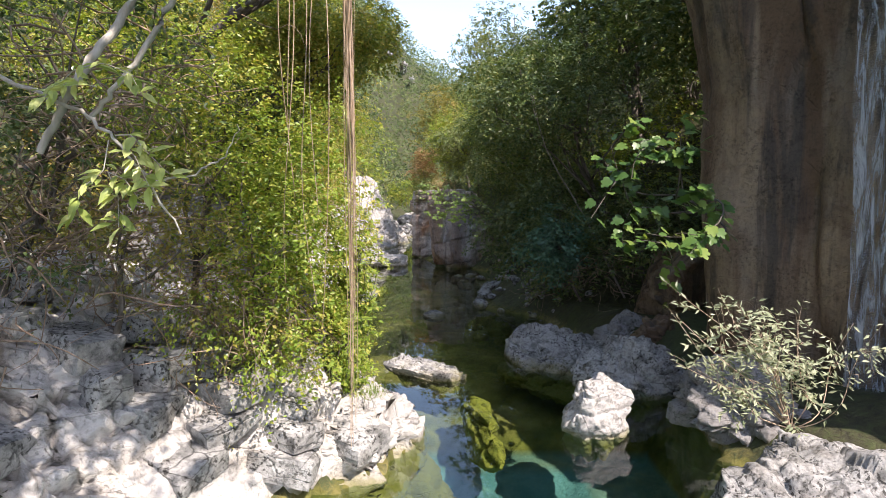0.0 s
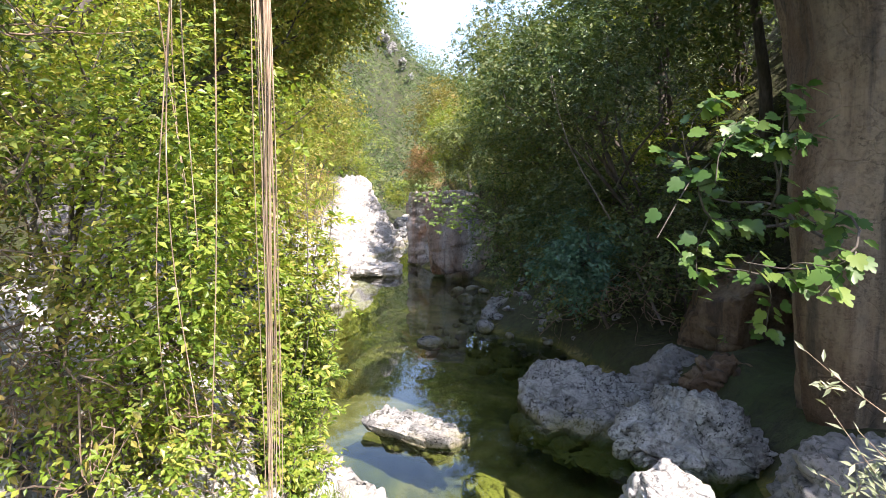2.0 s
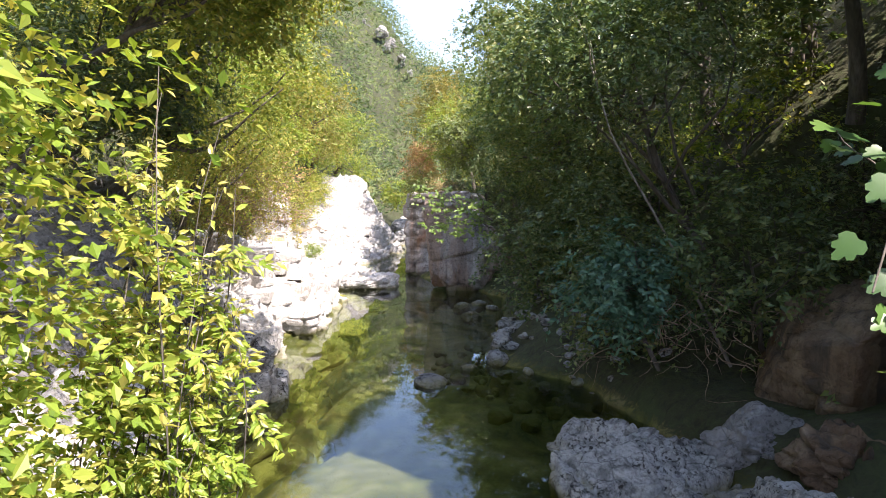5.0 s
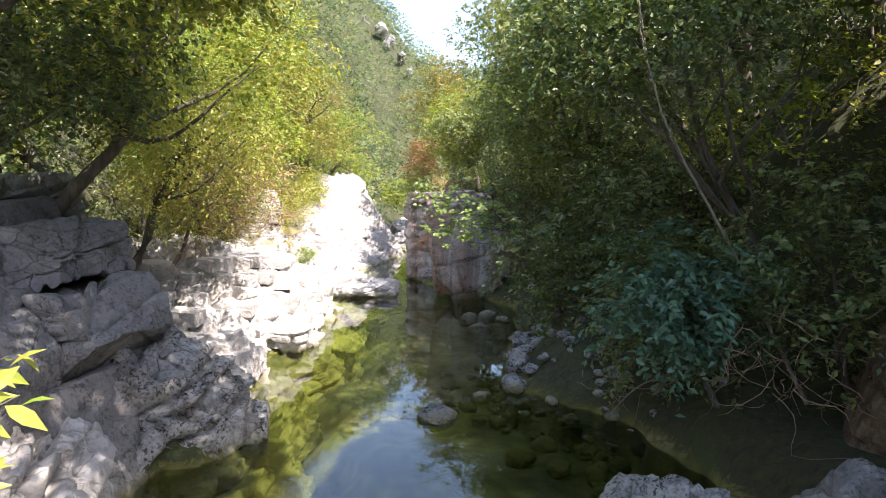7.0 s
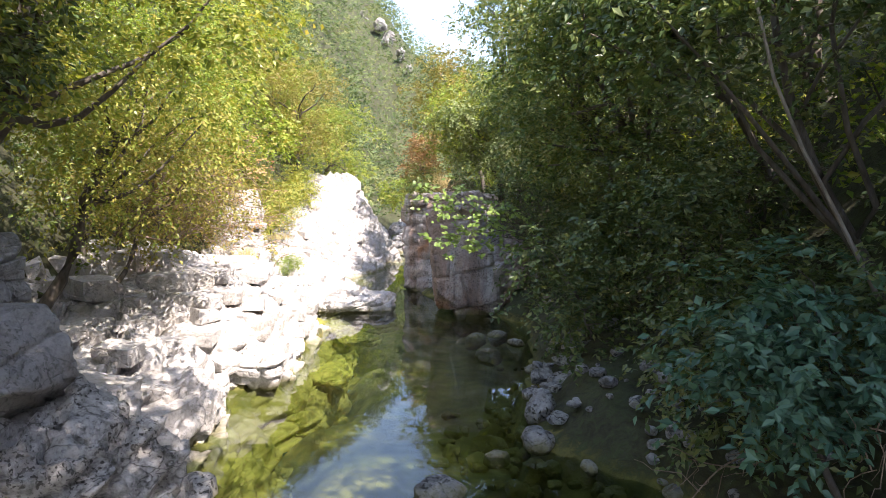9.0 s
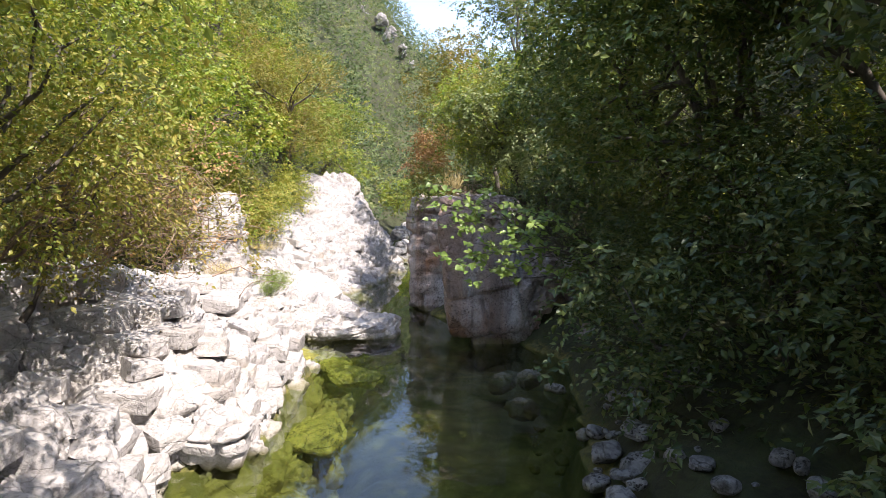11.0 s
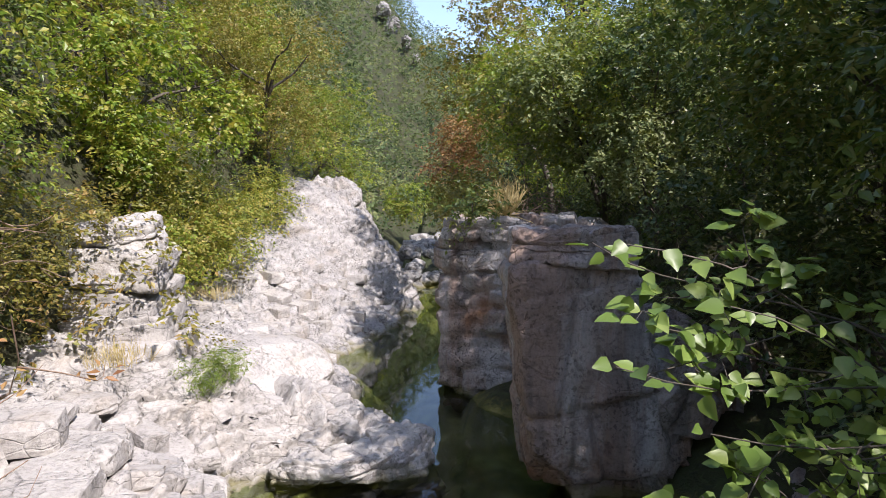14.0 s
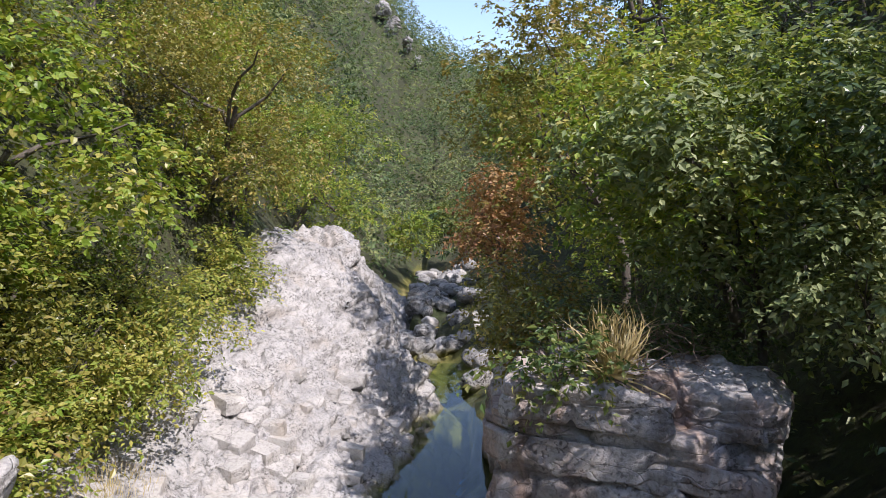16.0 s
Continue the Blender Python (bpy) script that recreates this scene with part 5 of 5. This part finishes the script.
branchy("dry_branch", (-4.7, 18.6, 2.0), [(rrng.uniform(1.5, 2.2), rrng.uniform(-0.8, 0.1), rrng.uniform(0.5, 1.75)) for _ in range(9)], "bare branches with reddish withered leaves over the ledges", 406, "rust", OVAL, 0.06, 9, "branch", DEAD_TWIG, 0.010, 0.4, 0.03, 4, 0.4, 0.6, 0.08)
# young ash shoots beside the hanging shrub
arng = np.random.default_rng(23)
branchy("ash_sapling", (-1.27, 6.8, 0.4), [(arng.uniform(0.2, 0.56), arng.uniform(0.0, 0.3), arng.uniform(0.25, 2.9)) for _ in range(46)], "sapling with narrow bright green leaflets", 405, "bright", ASH, 0.046, 36, "sapling", BARK, 0.006, 0.2, 0.015, 9, 0.2, 0.15, 0.04)

# hanging vine strands beside the shrub
vrng = np.random.default_rng(410)
vines = thing("hanging_vine", (-0.74, 5.26, 5.4), "bundle of long bare brown vine strands hanging to the ledge", "vine")
for n in range(30):
    side = 0.020 if n % 3 == 0 else -0.010
    x0, y0 = side + vrng.normal(0, 0.006), vrng.normal(0, 0.025)
    low = -vrng.uniform(3.0, 4.8) if n % 4 else -vrng.uniform(1.2, 2.6)
    P = wander((x0, y0, 0.3), (x0 * 0.6 + vrng.normal(0, 0.008), y0 + vrng.normal(0, 0.03), low), 40, 0.0045, vrng)
    part("strand", *tube(P, vrng.uniform(0.002, 0.005), 0.0015, 5), DRY_STEM, vines)
for px, py in ((-1.0, 5.0), (-1.25, 5.6)):
    v = thing("hanging_vine", (px, py, 5.2), "single thin pale vine strand hanging free", "vine")
    for n in range(3):
        part("strand", *tube(wander((vrng.normal(0, 0.03), 0, 0.2), (vrng.normal(0, 0.1), vrng.normal(0, 0.1), -vrng.uniform(2.2, 3.6)), 22, 0.02, vrng), 0.006, 0.002, 5), DRY_STEM, v)

# leaning thin trunk on the right bank
plant("tree", (3.5, 12.5, 0.9), (-1.85, -0.25, 3.75), (1.1, 1.0, 0.7), 4200, 0.075, "dark", "thin grey leaning tree with small shiny leaves", 411, nclump=16, r=0.4, trunk=0.022, bark=GREY_BARK, limbs=1, lean=0.022)

# dead twig tangles
def tangle(place, size, n, label, seed, mat=DEAD_TWIG, fall=0.6, r=0.006, leafy=0):
    rng = np.random.default_rng(seed)
    ob = thing("dry_brush", place, label, "dry brush")
    for k in range(4):
        tubes = []
        for _ in range(n // 4):
            a = rng.normal(size=3) * size * 0.45
            d = unit(rng.normal(size=(1, 3)) * (1, 1, 0.7) - np.array([[0, 0, fall]]))[0] * rng.uniform(0.5, 1.1) * max(size)
            tubes.append(tube(wander(a, a + d, 8, 0.14, rng), r * rng.uniform(0.5, 1.4), r * 0.3, 4))
        tagged(part("brushwood", *joined(tubes), mat, ob), kind="stuff")
    if leafy:
        C, R = clumps((0, 0, 0), np.array(size) * 0.6, 10, 0.3, rng)
        part("foliage", *crown_mesh(C, R, leafy, 0.055, rng, OVAL, droop=0.5), G["ochre"], ob, smooth=False)
    return ob


tangle((-2.3, 5.9, 1.75), np.array((0.9, 0.6, 0.45)), 110, "dry brown stems trailing down the ledge", 420)
tangle((-3.1, 5.4, 2.6), np.array((0.9, 0.7, 0.8)), 120, "tangle of bare brown climbing stems", 421, r=0.008)
tangle((-3.4, 4.0, 2.2), np.array((0.8, 0.7, 0.6)), 90, "grey hanging roots and dry stems", 422, r=0.008, fall=1.4)
tangle((-1.75, 5.6, 1.75), np.array((0.6, 0.4, 0.4)), 90, "arching dry stems hanging over the ledge", 429, fall=1.0, r=0.005, leafy=400)
tangle((-2.6, 5.2, 3.4), np.array((0.9, 0.7, 0.9)), 120, "dense brown bare stems high in the thicket", 418, r=0.007, fall=0.4)
tangle((-1.9, 6.6, 1.3), np.array((0.7, 0.5, 0.4)), 60, "dry stems over the white rock", 423, leafy=300)
tangle((-3.5, 17.6, 2.5), np.array((0.8, 0.8, 0.6)), 120, "reddish dry shrub with bare twigs", 424, fall=-0.2, leafy=900)
tangle((-4.5, 18.6, 2.5), np.array((0.7, 0.9, 0.6)), 100, "thin reddish bare twigs over the ledges", 425, fall=-0.3, leafy=600)
tangle((-5.0, 21.2, 2.3), np.array((0.5, 0.6, 0.5)), 70, "sparse dry twigs beside the pale pillar", 426, fall=-0.2, leafy=900)
tangle((0.2, 26.2, 2.8), np.array((0.7, 0.3, 0.2)), 60, "dry roots and stems over the block", 428)
tangle((2.9, 12.2, 1.2), np.array((0.7, 0.7, 0.5)), 50, "dead brushwood on the shaded bank", 427)

# bare dead branches over the ledges
def dead_branch(place, tips, label, seed, r=0.016):
    rng = np.random.default_rng(seed)
    ob = thing("dead_branch", place, label, "dead branch")
    for tip in tips:
        main = wander((0, 0, 0), tip, 12, 0.07, rng)
        part("limb", *tube(main, r, r * 0.3, 6), DEAD_TWIG, ob)
        for _ in range(6):
            a = on_line(main, np.array([rng.uniform(0.3, 0.95)]))[0]
            d = unit(rng.normal(size=(1, 3)) + unit(np.array([tip])) * 0.9)[0] * rng.uniform(0.2, 0.5)
            part("twig", *tube(wander(a, a + d, 6, 0.1, rng), r * 0.35, r * 0.12, 4), DEAD_TWIG, ob)
    return ob


dead_branch((-4.2, 16.2, 2.2), [(1.1, 0.2, 0.9), (0.9, -0.4, 0.4), (1.2, 0.6, 0.2), (0.7, 0.3, 1.3)], "bare grey-brown branches reaching over the rocks", 470)
dead_branch((-4.4, 18.2, 2.0), [(1.2, 0.1, 0.6), (1.0, -0.3, 1.0), (1.1, 0.5, 0.1), (0.6, 0.6, 1.1)], "bare reddish branches over the white ledges", 471, 0.012)
dead_branch((-3.6, 15.3, 0.35), [(0.5, 0.5, -0.2), (0.6, 0.1, 0.15)], "pale dead branch lying in a rock hollow", 472, 0.014)
dead_branch((2.6, 13.0, 0.9), [(-1.0, -0.2, -0.5), (-0.8, 0.5, -0.35)], "dead stick leaning over the gravel", 473, 0.012)
dead_branch((-3.2, 5.2, 2.3), [(1.5, 0.2, 0.2), (1.2, 0.1, -0.5), (1.0, -0.2, 0.6)], "dry grey branch in the thicket", 474, 0.012)

# grass tufts
def tuft(place, r, h, n, mat, label, seed, arch=0.6):
    rng = np.random.default_rng(seed)
    a = rng.uniform(0, 2 * np.pi, n)
    out = np.stack([np.cos(a), np.sin(a), 0 * a], 1)
    Pos = out * (r * rng.random(n) ** 0.7)[:, None]
    Axis = out * arch * rng.uniform(0.2, 1.3, n)[:, None] + np.array([0, 0, 1.0])
    V, F = leaf_mesh(Pos, out * 0.8 + rng.normal(size=(n, 3)) * 0.3 + np.array([0, 0, 0.2]), Axis, h * rng.uniform(0.5, 1.2, n), BLADE)
    ob = part("grass_tuft", V, F, G[mat], smooth=False)
    ob.location = place
    return tagged(ob, label, "grass tuft")


plant("shrub", (-3.78, 23.35, 0.68), (0, 0, 0.26), (0.36, 0.36, 0.26), 3600, 0.05, "grass", "fresh green leafy mound growing on the white ledge", 430, "shrub", LANCE, nclump=14, r=0.15, trunk=0.01, limbs=3, twig=0.14)
tuft((-0.25, 25.7, 2.62), 0.10, 0.55, 260, "straw", "pale dry grass tussock drooping over the block", 431, 1.8)
tuft((-4.5, 22.7, 1.25), 0.35, 0.22, 260, "straw", "dry yellow grass beside the pillar", 432, 1.0)
tuft((-4.75, 26.2, 1.35), 0.5, 0.18, 300, "straw", "dry yellow grass on the slope", 433, 1.0)
tuft((-0.75, 6.7, 0.62), 0.16, 0.14, 160, "grass", "small green plant in a rock crack", 434, 1.0)
plant("shrub", (-0.75, 25.55, 2.5), (0, -0.15, 0.35), (0.3, 0.3, 0.3), 900, 0.075, "mid", "small leafy shrub on the block edge", 435, "shrub", nclump=8, r=0.2, trunk=0.012, limbs=3)

# stones: gravel bar, stream stones, cascade boulders
srng = np.random.default_rng(440)
def stone(x, y, z, r, mat, label, group):
    boulder("stone", (x, y, z), (r, r * srng.uniform(0.7, 1.2), r * srng.uniform(0.5, 0.8)), mat, label, int(srng.integers(1e6)), (srng.uniform(-15, 15), srng.uniform(-15, 15), srng.uniform(0, 180)), group, n=16 if r > 0.2 else 8, karst=0.12 * r, amp=0.08 * r, low=0.2 * r, fine=0.03 * r, cuts=14, power=2.8, block=(r * 2, r * 2, r * 2), chip=(0.85, 1.1))


for x, y, z, r in ((-0.17, 13.9, 0.0, 0.22), (0.86, 15.0, 0.08, 0.2), (1.03, 15.8, 0.15, 0.27), (1.42, 16.5, 0.25, 0.24), (1.2, 17.0, 0.2, 0.17), (0.44, 20.25, -0.10, 0.33), (0.85, 20.3, -0.06, 0.22), (0.62, 19.2, -0.12, 0.24), (1.15, 19.6, 0.02, 0.16), (-1.3, 9.2, -0.05, 0.2), (0.4, 14.8, -0.05, 0.16), (1.75, 15.2, 0.2, 0.2)):
    stone(x, y, z, r, GREY_ROCK, "grey rounded stream stone at the water's edge", "stream stones")
for n in range(125):
    y = srng.uniform(13.2, 18.5)
    x = float(np.interp(y, RIGHT_Y, RIGHT_X)) + srng.uniform(-0.5, 1.5)
    z = max(-0.12, float(ground_height(np.array([x]), np.array([y]))[0])) + 0.01
    stone(x, y, z, srng.uniform(0.035, 0.12), GREY_ROCK, "small grey cobble of the gravel bar", "gravel bar")
for n in range(70):
    y = srng.uniform(11.4, 17.2)
    x = float(np.interp(y, RIGHT_Y, RIGHT_X)) - srng.uniform(0.1, 1.5) * srng.random()
    z = float(ground_height(np.array([x]), np.array([y]))[0]) + 0.03
    stone(x, y, z, srng.uniform(0.06, 0.19), GREY_ROCK, "olive algae-covered cobble under shallow water", "stream stones")
for n in range(75):
    y = srng.uniform(33.6, 46)
    x = srng.uniform(-2.7, -0.5)
    z = float(ground_height(np.array([x]), np.array([y]))[0]) + 0.12
    stone(x, y, z, srng.uniform(0.14, 0.46), WHITE_ROCK if srng.random() < 0.15 else GREY_ROCK, "tumbled limestone boulder in the cascade", "cascade boulders")

# pale cliff band high on the far ridge
for n, (x, y, z, sx, sz) in enumerate(FAR_ROCKS):
    boulder("rock_outcrop", (x, y, z), (sx, 3.0, sz), PITTED_ROCK, "pale cliff band showing through the far woods", 450 + n, (0, 30, 0), n=34, cuts=10, power=3.5, block=(0.5, 0.5, 0.35), amp=0.22, low=0.7, fine=0.12, karst=0.12)

# thin waterfall on the cliff
frng = np.random.default_rng(460)
fall = thing("waterfall", (5.0, 7.2, 0), "thin white waterfall streaming down the cliff", "waterfall")
m, nt, N, P_ = node_mat("falling_water")
geo = N.new("ShaderNodeNewGeometry")
mp = N.new("ShaderNodeMapping")
mp.inputs["Scale"].default_value = (9, 9, 1.1)
nt.links.new(geo.outputs["Position"], mp.inputs[0])
streak = ramp(nt, tex(nt, 1.3, 8, 0.75, mp.outputs[0], 0.8), [(0.42, (0.0, 0.0, 0.0)), (0.62, (0.8, 0.8, 0.8))])
nt.links.new(streak, P_.inputs["Alpha"])
P_.inputs["Base Color"].default_value = (0.50, 0.53, 0.58, 1)
P_.inputs["Roughness"].default_value = 0.3
bump(nt, P_, streak, 0.6, 0.05)
uu, vv = np.meshgrid(np.linspace(0, 1, 60), np.linspace(0, 1, 70), indexing="ij")
uu, vv = uu.ravel(), vv.ravel()
fray = 0.25 * fbm(np.stack([vv * 6, vv * 0, vv * 0], 1), 470, 4) * (1 - uu)
Pw = np.stack([-0.50 + 0.45 * uu - 0.25 * vv, -0.20 - 0.60 * (uu + fray), 0.5 + 6.6 * vv], 1)
Pw[:, 0] += 0.16 * fbm(Pw * np.array([3, 3, 0.6]), 471, 4) - 0.12 * (1 - vv)
Pw = Pw.reshape(60, 70, 3)
for a, b in ((0, 21), (20, 41), (40, 60)):  # three strands side by side
    part("water_strand", Pw[a:b].reshape(-1, 3), grid_faces(b - a, 70), m, fall)

# bedded blocks of the ledges
brng = np.random.default_rng(500)
BLOCKS = []
for n in range(14):
    V, F = boulder_mesh((1, 1, 1), 510 + n, n=7, power=30, cuts=8, block=(1.3, 1.3, 1.3), amp=0.05, low=0.05, fine=0.02, chip=(1.12, 1.6))
    BLOCKS.append(mesh_of("block", V, F, WHITE_ROCK, False))
# grey copies of the white blocks carry the shade of the near ledge
SHADED_BLOCKS = [m_.copy() for m_ in BLOCKS]
for m_ in SHADED_BLOCKS:
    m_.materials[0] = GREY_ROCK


def lay_beds(ledge, y0, y1, z0, z1, bed, wide, skip, dip=0.0, kinds=BLOCKS, proud=0.04):
    """Courses of cracked blocks along the face of a ledge."""
    dd = np.linspace(0, 4.4, 90)
    z = z0
    while z < z1:
        h = bed * brng.uniform(0.75, 1.3)
        y = y0 + brng.uniform(0, wide)
        while y < y1:
            w = wide * brng.uniform(0.45, 1.35)
            yc = y + w / 2
            y += w * 1.02
            prof = left_rock(dd, np.full_like(dd, yc))
            zc = z + dip * (yc - y0) + h / 2
            if brng.random() < skip or prof.max() < zc:
                continue
            d = dd[np.argmax(prof >= zc)]
            deep = brng.uniform(0.2, 0.4)
            edge = left_edge(np.array([yc - 0.25, yc, yc + 0.25]))
            x = edge[1] - d - deep + brng.normal(proud, 0.05)
            turn = -math.degrees(math.atan((edge[2] - edge[0]) / 0.5)) * 0.6
            ob = new("block", brng.choice(kinds))
            ob.matrix_basis = pose(x, yc, zc, brng.normal(0, 6), brng.normal(3, 6), turn + brng.normal(0, 14)) @ Matrix.Diagonal((deep, w * 0.52, h * 0.56, 1))
            ob.parent = ledge
        z += h * 1.03


lay_beds(LEDGES[0], 2.4, 5.9, 0.1, 2.2, 0.22, 0.40, 0.55, 0.04, SHADED_BLOCKS, -0.10)
lay_beds(LEDGES[1], 13.8, 18.4, 0.12, 1.7, 0.21, 0.40, 0.45, 0.0, BLOCKS, -0.03)
lay_beds(LEDGES[2], 18.2, 22.3, 0.1, 1.9, 0.17, 0.38, 0.45, 0.0, BLOCKS, -0.03)
lay_beds(LEDGES[3], 26.2, 31.0, 0.15, 1.2, 0.15, 0.30, 0.65)
